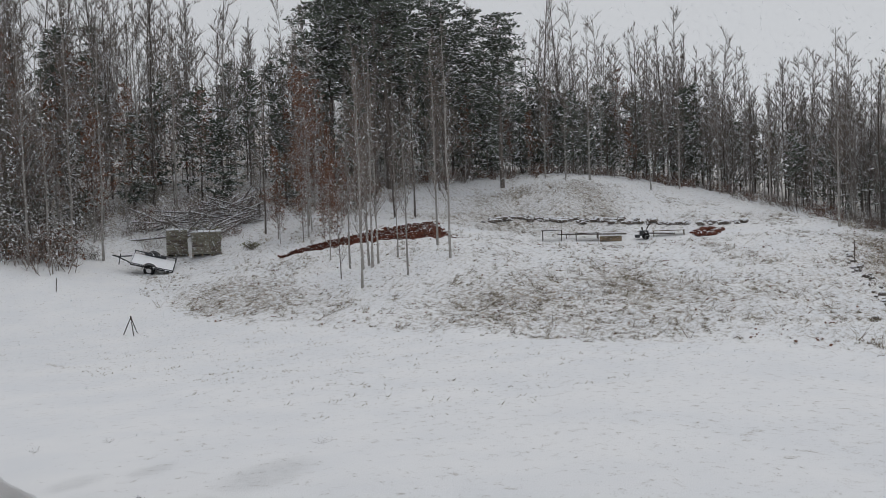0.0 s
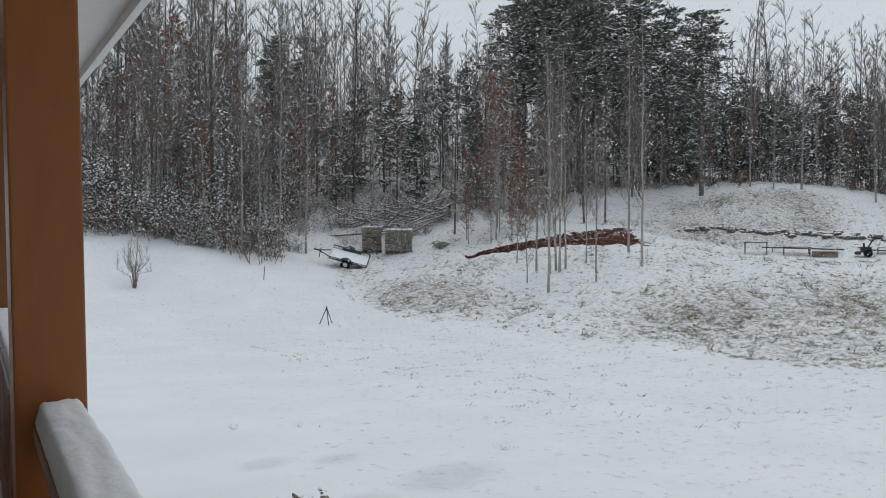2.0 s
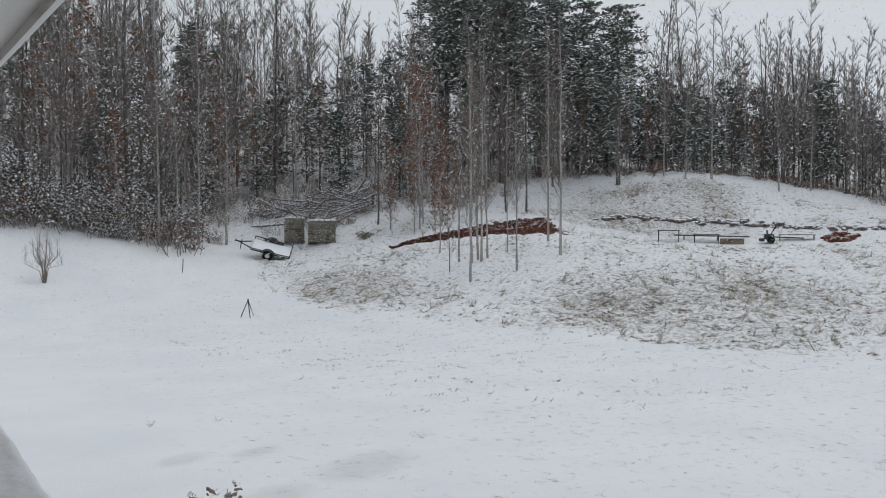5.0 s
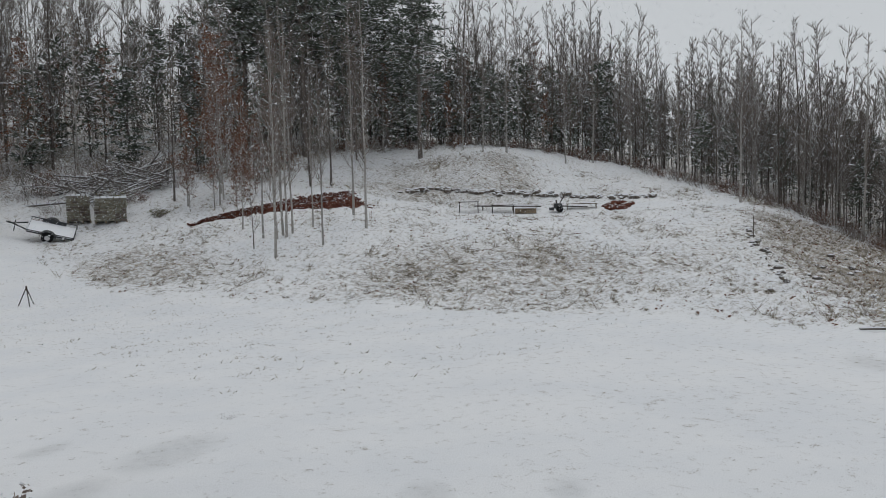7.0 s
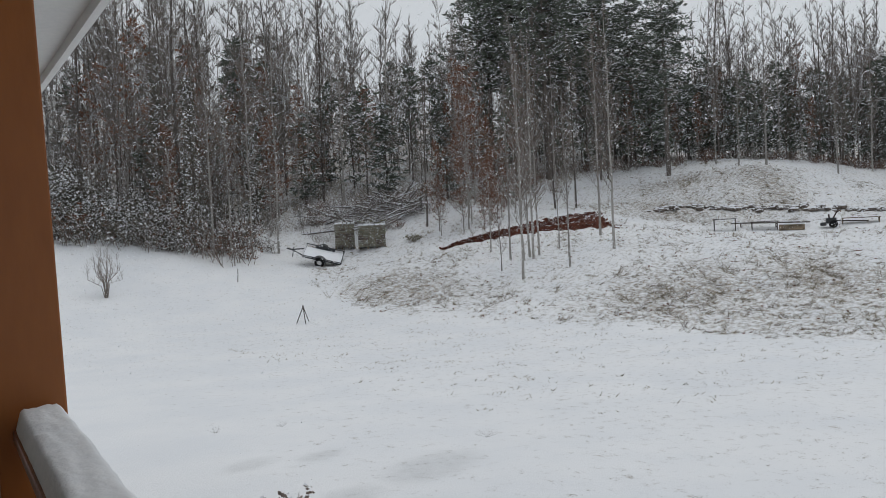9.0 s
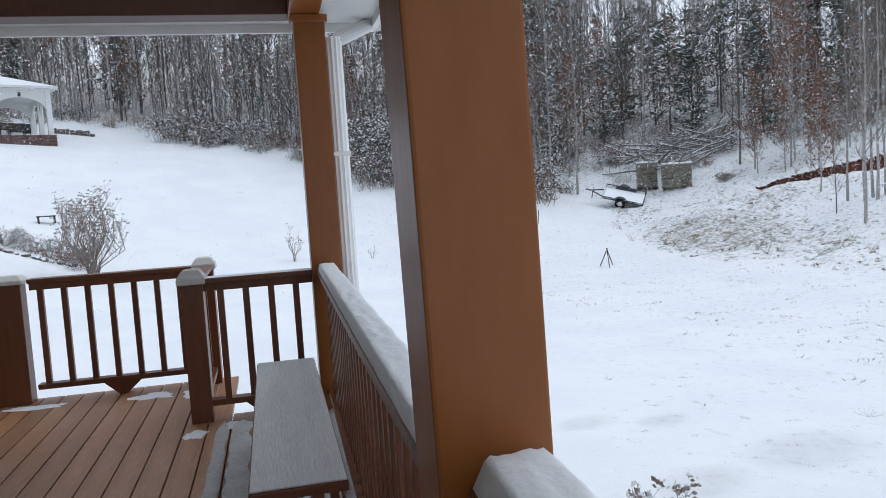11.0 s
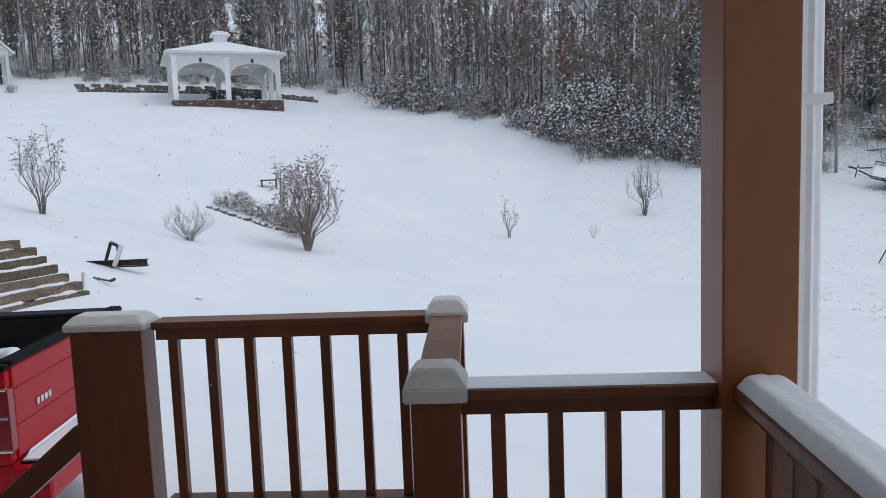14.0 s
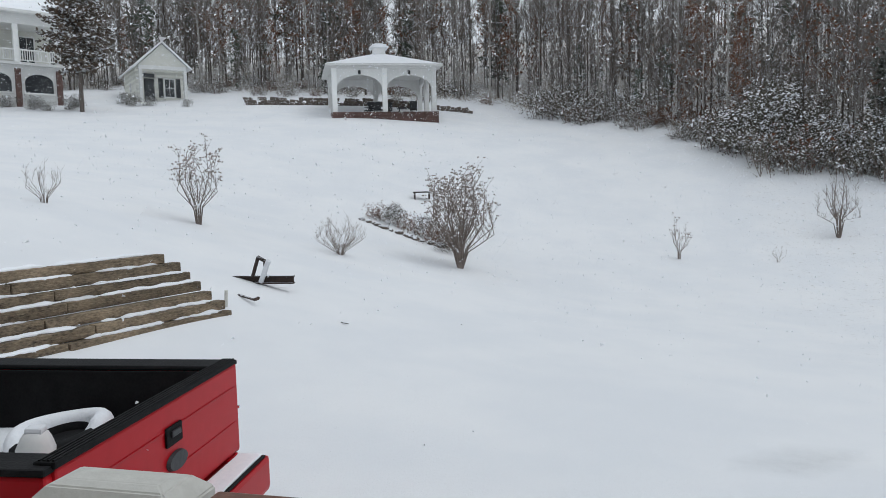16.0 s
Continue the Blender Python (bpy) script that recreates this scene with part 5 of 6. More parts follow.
    for x in (-W / 2, W / 2):
        part("lantern", boxes(((x - 0.09, 0.05, 3.35), (x + 0.09, 0.18, 3.62)), bevel=0.02), M["slate"], ob, "dark hanging lantern")
    floor_z = 0.68

    def seat_(x, y, turn, label):
        s = thing("patio_chair", label, "chair", "patio furniture", at=ob.matrix_world @ pose(x, y, floor_z, 0, 0, turn))
        part("seat", boxes(((-0.28, -0.28, 0.36), (0.28, 0.28, 0.46)), bevel=0.03), M["slate"], s)
        part("backrest", boxes(((-0.28, 0.22, 0.46), (0.28, 0.3, 1.0)), bevel=0.03), M["slate"], s)
        for a in (-0.25, 0.21):
            for b in (-0.25, 0.21):
                part("leg", boxes(((a, b, 0), (a + 0.04, b + 0.04, 0.36))), M["slate"], s)
            part("armrest", boxes(((a, -0.26, 0.6), (a + 0.05, 0.24, 0.64)), bevel=0.01), M["slate"], s)

    bpy.context.view_layer.update()
    seat_(-0.9, 3.0, 200, "dark patio armchair in the gazebo")
    seat_(-0.2, 2.6, 150, "dark patio armchair in the gazebo")
    seat_(0.6, 3.2, 180, "dark patio armchair in the gazebo")
    seat_(2.4, 2.4, 170, "dark patio armchair in the gazebo")
    tab = thing("patio_table", "low dark patio table with snow in the gazebo", "table", "patio furniture", at=ob.matrix_world @ pose(1.7, 2.0, floor_z))
    part("tabletop", boxes(((-0.6, -0.4, 0.42), (0.6, 0.4, 0.48)), bevel=0.01), M["slate"], tab)
    for a in (-0.5, 0.44):
        for b in (-0.34, 0.28):
            part("leg", boxes(((a, b, 0), (a + 0.06, b + 0.06, 0.42))), M["slate"], tab)


gazebo()


def dry_stone_wall(points, height, seed, label):
    """A low wall of stacked stones along a line."""
    ob = thing("stone_wall", label, "stone wall")
    r = random.Random(seed)
    meshes = []
    for k in range(6):
        bm = bmesh.new()
        box(bm, (-0.5, -0.3, -0.5), (0.5, 0.3, 0.5), 0.14)
        for v in bm.verts:
            v.co *= 1 + 0.2 * noise.noise(v.co * 2 + Vector((k * 3, 0, 0)))
        me = bpy.data.meshes.new("stone")
        bm.to_mesh(me)
        bm.free()
        me.materials.append(M["rock"])
        meshes.append(me)
    for (x0, y0), (x1, y1) in zip(points, points[1:]):
        size = math.hypot(x1 - x0, y1 - y0)
        turn = math.degrees(math.atan2(y1 - y0, x1 - x0))
        for row in range(int(height / 0.22)):
            u = r.uniform(0, 0.3)
            while u < size:
                l = r.uniform(0.22, 0.55)
                if row and r.random() < 0.14 * row:
                    u += l
                    continue
                x, y = x0 + (x1 - x0) * (u + l / 2) / size, y0 + (y1 - y0) * (u + l / 2) / size
                p = new("stone", r.choice(meshes))
                p.matrix_basis = pose(x, y, level(x, y) + 0.06 + row * 0.2 + r.uniform(-0.04, 0.04), r.uniform(-6, 6), r.uniform(-9, 9), turn + r.uniform(-8, 8)) @ Matrix.Diagonal((l, r.uniform(0.5, 0.8), 0.24, 1))
                p.parent = ob
                u += l + 0.03
    return ob


dry_stone_wall([(-30, 61), (-26, 62.5), (-22, 63.8), (-17, 65.5)], 0.7, 2, "low dry stone wall behind the gazebo, snow on top")
dry_stone_wall([(-15.5, 65.8), (-12.8, 66.3)], 0.6, 3, "short broken stretch of dry stone wall")


# ---- cottage and house beyond the knoll ----
def window_part(parent, x, z0, z1, w, y=0.0, shutters=True):
    win = part("window", boxes(((x - w / 2 - 0.08, y - 0.05, z0 - 0.08), (x + w / 2 + 0.08, y + 0.02, z1 + 0.08)), bevel=0.01), M["white"], parent)
    for i in range(2):
        for j in range(2):
            x0 = x - w / 2 + i * w / 2 + 0.02
            zz = z0 + j * (z1 - z0) / 2 + 0.02
            part("pane", boxes(((x0, y - 0.065, zz), (x0 + w / 2 - 0.04, y - 0.052, zz + (z1 - z0) / 2 - 0.04))), M["glass"], win)
    if shutters:
        for s in (-1, 1):
            c = x + s * (w / 2 + 0.32)
            part("shutter", boxes(((c - 0.18, y - 0.06, z0 - 0.05), (c + 0.18, y - 0.01, z1 + 0.05)), bevel=0.01), M["slate"], parent)


def cottage():
    x, y = -36.6, 60.5
    ob = thing("cottage", "small cream cottage with gabled porch and dark shutters", "house", at=pose(x, y, level(x, y) - 0.45, 0, 0, 46))
    W, L = 1.85, 6.5
    part("wall", boxes(((-W, 1.5, -0.6), (W, L, 3.3))), M["cream"], ob)
    z = 0.4
    while z < 3.2:
        part("clapboard", boxes(((-W - 0.02, 1.47, z), (W + 0.02, 1.5, z + 0.17)), bevel=0.005), M["cream"], ob)
        part("clapboard", boxes(((-W - 0.025, 1.5, z), (-W, L, z + 0.17)), bevel=0.005), M["cream"], ob)
        z += 0.19
    part("gable", prism(bmesh.new(), [(-W - 0.1, 3.3), (W + 0.1, 3.3), (0, 5.1)], "y", 0.1, L), M["cream"], ob)
    for s in (-1, 1):
        bm = bmesh.new()
        prism(bm, [(s * (W + 0.35), 3.12), (0, 5.2), (0, 5.34), (s * (W + 0.45), 3.2)], "y", -0.15, L + 0.2)
        part("roof", bm, M["snow"], ob, "gabled roof under snow")
    part("porch_beam", boxes(((-W, 0.05, 3.05), (W, 0.3, 3.35)), bevel=0.01), M["white"], ob)
    part("porch_floor", boxes(((-W, 0.0, -0.5), (W, 1.5, 0.4))), M["cream"], ob)
    for c in (-W + 0.12, W - 0.12):
        part("column", boxes(((c - 0.12, 0.05, 0.4), (c + 0.12, 0.29, 3.05)), bevel=0.015), M["white"], ob)
    door = part("door", boxes(((-1.25, 1.4, 0.42), (-0.45, 1.46, 2.5)), bevel=0.01), M["slate"], ob, "dark panelled door")
    part("door_pane", boxes(((-1.1, 1.385, 1.4), (-0.6, 1.399, 2.3))), M["glass"], door)
    part("transom", boxes(((-1.3, 1.4, 2.58), (-0.4, 1.46, 2.9)), bevel=0.01), M["glass"], ob)
    window_part(ob, 0.75, 1.05, 2.5, 0.75, 1.47)
    part("flower_box", boxes(((0.35, 1.2, 0.75), (1.35, 1.42, 0.95)), bevel=0.01), M["cream"], ob)
    for k in range(3):
        part("step", boxes(((-0.4, -0.3 * (k + 1), -0.5), (0.7, -0.3 * k, 0.28 - 0.17 * k)), bevel=0.01), M["snow"], ob)
    part("side_vent", boxes(((-W - 0.06, 3.4, 1.6), (-W - 0.02, 4.0, 2.3)), bevel=0.01), M["silver"], ob)


cottage()


def big_house():
    x, y = -41.4, 54.9
    ob = thing("house", "large white two-storey house with balcony and arched windows", "house", at=pose(x, y, level(x, y) - 0.2, 0, 0, 58))
    L = 16.0
    part("wall", boxes(((-L, 2.6, -0.8), (0, 9.0, 6.75))), M["cream"], ob)
    lower = part("lower_wall", boxes(((-L, 0.2, -0.8), (0, 2.59, 2.95))), M["white"], ob)
    part("balcony_floor", boxes(((-L - 0.1, -0.1, 2.95), (0.1, 2.6, 3.15)), bevel=0.02), M["white"], ob)
    part("frieze", boxes(((-L, 0.0, 5.85), (0, 2.6, 6.6)), bevel=0.02), M["white"], ob)
    part("eave", boxes(((-L - 0.5, -0.5, 6.6), (0.5, 9.4, 6.8)), bevel=0.03), M["white"], ob)
    bm = bmesh.new()
    prism(bm, [(-0.5, 6.8), (9.4, 6.8), (4.5, 9.2)], "x", -L - 0.5, 0.5)
    part("roof", bm, M["snow"], ob, "snow-covered roof")
    bay = 2.8
    for k in range(5):
        c = -0.2 - bay * k
        part("column", boxes(((c - 0.17, 0.0, 3.15), (c + 0.17, 0.34, 5.85)), bevel=0.02), M["white"], ob)
        part("pilaster", boxes(((c - 0.2, 0.08, -0.6), (c + 0.2, 0.2, 2.7)), bevel=0.01), M["brick"], ob)
        arch = [(c - bay / 2 - 0.95, 1.0), (c - bay / 2 + 0.95, 1.0)] + [(c - bay / 2 + 0.95 * math.cos(math.pi * j / 12), 1.75 + 0.6 * math.sin(math.pi * j / 12)) for j in range(13)]
        w = part("window", prism(bmesh.new(), arch, "y", 0.14, 0.22), M["glass"], ob, "dark arched window")
        part("sill", boxes(((c - bay / 2 - 1.05, 0.05, 0.88), (c - bay / 2 + 1.05, 0.2, 1.0)), bevel=0.01), M["white"], w)
        rail = part("balustrade", boxes(((c - bay + 0.17, 0.05, 4.0), (c - 0.17, 0.15, 4.1)), ((c - bay + 0.17, 0.07, 3.28), (c - 0.17, 0.13, 3.35))), M["white"], ob)
        for j in range(16):
            u = c - bay + 0.25 + j * (bay - 0.5) / 15
            part("spindle", boxes(((u - 0.03, 0.075, 3.35), (u + 0.03, 0.125, 4.0))), M["white"], rail)
        window_part(ob, c - bay / 2, 3.5, 5.4, 1.0, 2.58, shutters=False)


big_house()


def magnolia():
    r = random.Random(8)
    wood, leafage = Limbs(), Limbs()
    wood.tube([Vector((0, 0, -0.2)), Vector((0.05, 0, 3)), Vector((0, 0.05, 8.4))], [0.16, 0.12, 0.02], 7)
    for k in range(190):
        t = 0.3 + 0.7 * r.random()
        size = 3.6 * min(1, 0.35 + (t - 0.3) * 3.4) * (1.02 - t) ** 0.45 * r.uniform(0.5, 1.1)
        p = Vector((0, 0, 8.6 * t))
        e = p + way(r, r.uniform(-0.1, 0.5)) * size
        wood.tube([p, e], [0.03, 0.008], 3)
        for _ in range(30):
            q = p.lerp(e, r.uniform(0.4, 1.05)) + way(r, r.uniform(-0.5, 0.5)) * r.uniform(0, 0.3)
            leafage.leaf(q, way(r, r.uniform(-0.6, 0.8)), r.uniform(0.2, 0.36), r)
    ob = grown("magnolia_tree", "broad-leaved evergreen magnolia dusted with snow", "tree", "", ("trunk", wood, M["bark_dark"]), ("leaves", leafage, M["magnolia"]))
    ob.location = (-36.9, 51.2, level(-36.9, 51.2))


magnolia()
for x, y, s in ((-43.2, 51.4, 0.6), (-41.8, 52.2, 0.65), (-40.2, 50.6, 0.5), (-39.0, 50.4, 0.5), (-38.2, 51.8, 0.55), (-37.4, 57.4, 0.6), (-38.4, 58.2, 0.65), (-36.4, 58.3, 0.5), (-33.6, 59.0, 0.4), (-39.6, 53.6, 0.7), (-45, 52, 0.7)):
    plant("thicket0", x, y, s * 0.6, label="rounded foundation shrub dusted with snow")


# ---- trailer, pallets and wood at the edge of the woods ----
def trailer():
    x, y = 22.3, 44.7
    ob = thing("utility_trailer", "small black utility trailer tipped over, snow filling its bed", "trailer", at=pose(x, y, level(x, y) - 0.02, 0, 0, -30) @ pose(0, 0, 0.6, 27, 15, 0))
    K = M["slate"]
    part("bed", boxes(((-1.25, -0.68, 0.0), (1.25, 0.68, 0.07)), bevel=0.01), K, ob)
    part("snow_layer", boxes(((-1.22, -0.65, 0.07), (1.22, 0.65, 0.13)), bevel=0.03), M["snow"], ob, "snow filling the bed")
    for s in (-0.67, 0.67):
        part("side_rail", boxes(((-1.25, s - 0.02, 0.3 if s > 0 else 0.14), (1.25, s + 0.02, 0.35 if s > 0 else 0.18))), K, ob)
        for u in (-1.24, -0.62, 0.0, 0.62, 1.2):
            part("stake", boxes(((u, s - 0.02, 0.03), (u + 0.045, s + 0.02, 0.32 if s > 0 else 0.15))), K, ob)
    part("side_panel", boxes(((-0.62, 0.66, 0.1), (0.62, 0.685, 0.31))), K, ob)
    part("front_rail", boxes(((-1.28, -0.68, 0.12), (-1.23, 0.68, 0.3))), M["snow"], ob)
    part("tailgate", boxes(((1.25, -0.68, 0.03), (1.29, -0.64, 0.5)), ((1.25, 0.64, 0.03), (1.29, 0.68, 0.5)), ((1.25, -0.64, 0.46), (1.29, 0.64, 0.5)), ((1.25, -0.02, 0.05), (1.29, 0.02, 0.46))), K, ob)
    bm = bmesh.new()
    rod(bm, (-1.2, -0.5, 0.03), (-2.1, 0, 0.02), 0.04)
    rod(bm, (-1.2, 0.5, 0.03), (-2.1, 0, 0.02), 0.04)
    rod(bm, (-2.0, 0, 0.02), (-2.4, 0, 0.04), 0.05)
    part("tongue", bm, K, ob)
    part("jack", rod(bmesh.new(), (-1.95, 0, -0.5), (-1.95, 0, 0.25), 0.03), K, ob)
    for s in (-0.82, 0.82):
        bm = bmesh.new()
        rod(bm, (-0.1, s - 0.1, -0.02), (-0.1, s + 0.1, -0.02), 0.33, sides=26)
        tyre = part("tyre", bm, M["black"], ob)
        part("rim", rod(bmesh.new(), (-0.1, s - 0.11, -0.02), (-0.1, s + 0.11, -0.02), 0.15, sides=16), M["silver"], tyre)
        bm = bmesh.new()
        for k in range(10):
            a0, a1 = math.pi * k / 10, math.pi * (k + 1) / 10
            prism(bm, [(-0.1 + 0.4 * math.cos(a), -0.02 + 0.4 * math.sin(a)) for a in (a0, a1)] + [(-0.1 + 0.43 * math.cos(a), -0.02 + 0.43 * math.sin(a)) for a in (a1, a0)], "y", s - 0.12, s + 0.12)
        part("fender", bm, K, ob)
    return ob


trailer()


def stone_pallet(x, y, turn, w, h, seed, label):
    ob = thing("stone_pallet", label, "pallet", "pallets of stone", at=pose(x, y, level(x, y) - 0.05, 0, 0, turn))
    r = random.Random(seed)
    for k in range(4):
        part("runner", boxes(((-w / 2 + k * (w - 0.1) / 3, -0.6, 0.0), (-w / 2 + k * (w - 0.1) / 3 + 0.1, 0.6, 0.12))), M["timber"], ob)
    rows = int(h / 0.16)
    part("core", boxes(((-w / 2 + 0.08, -0.45, 0.12), (w / 2 - 0.08, 0.45, 0.12 + rows * 0.16))), M["timber"], ob)
    for j in range(rows):
        u = -w / 2
        while u < w / 2 - 0.1:
            l = r.uniform(0.25, 0.5)
            e = min(u + l, w / 2)
            part("stone", boxes(((u, -0.58 + r.uniform(-0.07, 0.07), 0.13 + j * 0.16), (e - 0.04, 0.58, 0.13 + j * 0.16 + 0.135)), bevel=0.02), M[r.choice(("stone", "stone", "stone", "rock"))], ob)
            u = e
    for k in range(5):
        u = -w / 2 + k * w / 5
        part("snow_layer", boxes(((u + 0.03, -0.55, 0.13 + rows * 0.16), (u + w / 5 - 0.03, 0.55, 0.2 + rows * 0.16 + r.uniform(0, 0.08))), bevel=0.03), M["snow"], ob)


stone_pallet(25.05, 46.75, -28, 1.4, 1.6, 1, "pallet of stacked grey-green stone under snow")
stone_pallet(26.15, 44.9, -30, 1.9, 1.45, 2, "pallet of stacked tan stone blocks, snow on top")


def log_heap():
    """Felled trunks and branches thrown together behind the pallets."""
    r = random.Random(6)
    for k in range(64):
        x, y = 25.4 + r.uniform(0, 8.0), 50.6 + r.uniform(-2.4, 2.6)
        ob = thing("fallen_log", "snow-covered fallen log in a tangled heap", "log", "fallen logs", at=pose(x, y, level(x, y) + r.uniform(0.1, 1.0), r.uniform(-30, 30), r.uniform(62, 108), r.uniform(-110, 60)))
        l = Limbs()
        n = r.uniform(1.5, 3.6)
        rad = r.uniform(0.035, 0.11)
        l.tube([Vector((0, 0, -n)), Vector((0.06, 0.05, 0)), Vector((0, 0.1, n))], [rad, rad * 0.85, rad * 0.5], 7)
        tw = Limbs()
        for _ in range(20):
            p = Vector((0, 0, r.uniform(-n, n)))
            tw.spike(p, p + way(r, r.uniform(-0.5, 0.5)) * r.uniform(0.5, 1.6), 0.02)
        for nm, q, mt in (("trunk", l, "felled"), ("branch_stub", tw, "hazed")):
            c = new(nm, mesh_of(nm, q.v, q.f, M[mt]))
            c.parent = ob
            if nm == "branch_stub":
                tagged(c, kind="stuff")


log_heap()
for x, y, s, k in ((27.6, 48.2, 0.75, "brush0"), (28.4, 47.6, 0.8, "brush0"), (27.9, 42.4, 0.5, "brush0"), (23.0, 47.5, 0.5, "brush2"), (29.5, 47, 0.6, "brush2"), (24.2, 48.8, 0.6, "brush0"),
                   (26.5, 54.2, 1.0, "brush2"), (28.5, 54.6, 1.1, "brush0"), (30.5, 54.0, 1.0, "brush2"), (32.5, 53.5, 1.0, "brush0"), (34.0, 51.5, 0.9, "brush2"), (25.0, 52.5, 0.9, "brush1"), (31.5, 49.0, 0.7, "brush2"), (33.5, 48.0, 0.7, "brush0")):
    plant(k, x, y, s)


def green_shrub(x, y, h, seed):
    """A small shrub still in yellow-green leaf."""
    wood, leafage = brush(random.Random(seed), h, 22, 6, 6)
    ob = grown("shrub", "small yellow-green shrub still in leaf beside the pallets", "shrub", "green shrubs", ("branch_fan", wood, M["twig"]), ("leaves", leafage, M["olive"]))
    ob.location = (x, y, level(x, y) - 0.12 * h)


green_shrub(28.0, 47.4, 1.9, 3)
green_shrub(28.22, 42.92, 0.85, 4)


def chip_mound():
    """A long low heap of red-brown wood chips, tapering to one end."""
    a, b = Vector((26.9, 37.4)), Vector((36.6, 33.0))
    d = (b - a).normalized()
    s = Vector((-d.y, d.x))
    n, m = 60, 12
    v, f = [], []
    for i in range(n + 1):
        u = i / n
        c = a.lerp(b, u) + s * 0.35 * math.sin(u * 7)
        w, h = 0.3 + 1.3 * u ** 1.2, 0.12 + 0.9 * u ** 1.3
        cap = min(1.0, 14 * (1 - u), 10 * u + 0.2)
        for j in range(m + 1):
            t = -1 + 2 * j / m
            p = c + s * w * t
            q = noise.noise(Vector((i * 0.5, j * 0.8, 2))) * 0.3
            v.append((p.x, p.y, level(p.x, p.y) - 0.08 + max(0.0, h * (1 - t * t) * cap * (1 + q))))
    for i in range(n):
        for j in range(m):
            k = i * (m + 1) + j
            f.append((k, k + m + 1, k + m + 2, k + 1))
    ob = thing("wood_chip_heap", "long heap of red-brown wood chips on the snow", "heap")
    body = new("mound", mesh_of("mound", v, f, M["mulch"]))
    body.parent = ob
    r = random.Random(3)
    chips = Limbs()
    for _ in range(2600):
        p = Vector(v[r.randrange(len(v))])
        chips.leaf(p + Vector((r.uniform(-0.15, 0.15), r.uniform(-0.15, 0.15), 0.01)), way(r, r.uniform(-0.1, 0.9)), r.uniform(0.08, 0.26), r)
    c = new("chip_litter", mesh_of("chip_litter", chips.v, chips.f, M["mulch"]))
    c.parent = ob
    tagged(c, kind="stuff")


chip_mound()


# ---- things on the hill ----
def hill_table(x, y, turn, w, h, label, mat="iron"):
    ob = thing("table", label, "table", "tables on the terrace", at=pose(x, y, level(x, y), 0, 0, turn))
    part("tabletop", boxes(((-w / 2, -0.35, h - 0.05), (w / 2, 0.35, h)), bevel=0.01), M[mat], ob)
    for a in (-w / 2 + 0.05, w / 2 - 0.11):
        for b in (-0.3, 0.24):
            part("leg", boxes(((a, b, -0.1), (a + 0.06, b + 0.06, h - 0.05))), M[mat], ob)
        part("brace", boxes(((a, -0.25, 0.2), (a + 0.04, 0.25, 0.25))), M[mat], ob)


hill_table(45.4, 30.7, -56, 1.5, 0.78, "bare dark metal table frame on the snowy terrace")
hill_table(46.7, 28.6, -58, 1.7, 0.55, "low dark metal bench table on the snowy terrace")
hill_table(50.0, 24.0, -62, 2.2, 0.35, "long low plank trestle on the snowy terrace", "timber")
box_ = thing("crate", "low brown wooden crate topped with snow", "crate", at=pose(47.2, 27.0, level(47.2, 27.0) - 0.03, 0, 0, -58))
part("body", boxes(((-0.75, -0.35, 0), (0.75, 0.35, 0.36)), bevel=0.02), M["timber"], box_)
part("snow_layer", boxes(((-0.72, -0.33, 0.36), (0.72, 0.33, 0.43)), bevel=0.02), M["snow"], box_)
def tiller():
    """A walk-behind garden machine with two wheels, an engine block, handlebars and a long drawbar."""
    x, y = 48.3, 25.0
    ob = thing("garden_tiller", "dark walk-behind garden tiller standing on the terrace", "tiller", at=pose(x, y, level(x, y), 0, 0, -58))
    K = M["slate"]
    part("engine", boxes(((-0.3, -0.22, 0.25), (0.3, 0.22, 0.62)), bevel=0.05), K, ob)
    part("tine_hood", boxes(((-0.62, -0.26, 0.12), (-0.28, 0.26, 0.34)), bevel=0.06), K, ob)
    for s in (-0.3, 0.3):
        part("wheel", rod(bmesh.new(), (0.12, s - 0.06, 0.22), (0.12, s + 0.06, 0.22), 0.24, sides=20), M["black"], ob)
        part("handlebar", rod(bmesh.new(), (0.1, s * 0.6, 0.55), (0.42, s, 1.15), 0.025, sides=6), M["iron"], ob)
    part("exhaust", rod(bmesh.new(), (-0.1, 0.1, 0.6), (-0.12, 0.1, 0.85), 0.05, sides=8), M["iron"], ob)
    part("drawbar", rod(bmesh.new(), (0.3, 0, 0.42), (2.1, 0.1, 0.34), 0.045, sides=6), M["iron"], ob)


tiller()
log = thing("timber_baulk", "long dark weathered timber lying along the terrace", "timber", at=pose(47.6, 28.6, level(47.6, 28.6) + 0.28, 0, 1.5, -60))
part("baulk", boxes(((-2.6, -0.1, -0.02), (2.3, 0.1, 0.08)), bevel=0.03), M["bark_dark"], log)
for u in (-2.0, 0.2, 1.8):
    part("bearer", boxes(((u, -0.08, -0.45), (u + 0.09, 0.08, -0.02)), bevel=0.02), M["bark_dark"], log)
r_ = random.Random(9)
for k in range(120):
    u = k / 119
    x = float(np.interp(u, [0, 0.15, 0.35, 0.6, 0.8, 1], [45.6, 48.3, 50.4, 52.5, 53.6, 54.8])) + r_.uniform(-0.5, 0.5)
    y = float(np.interp(u, [0, 0.15, 0.35, 0.6, 0.8, 1], [37.3, 36.4, 33, 29, 24.7, 20.5])) + r_.uniform(-0.3, 0.3)
    rock("rock", x, y, r_.uniform(0.16, 0.42), k + 20, group="stones along the terrace")
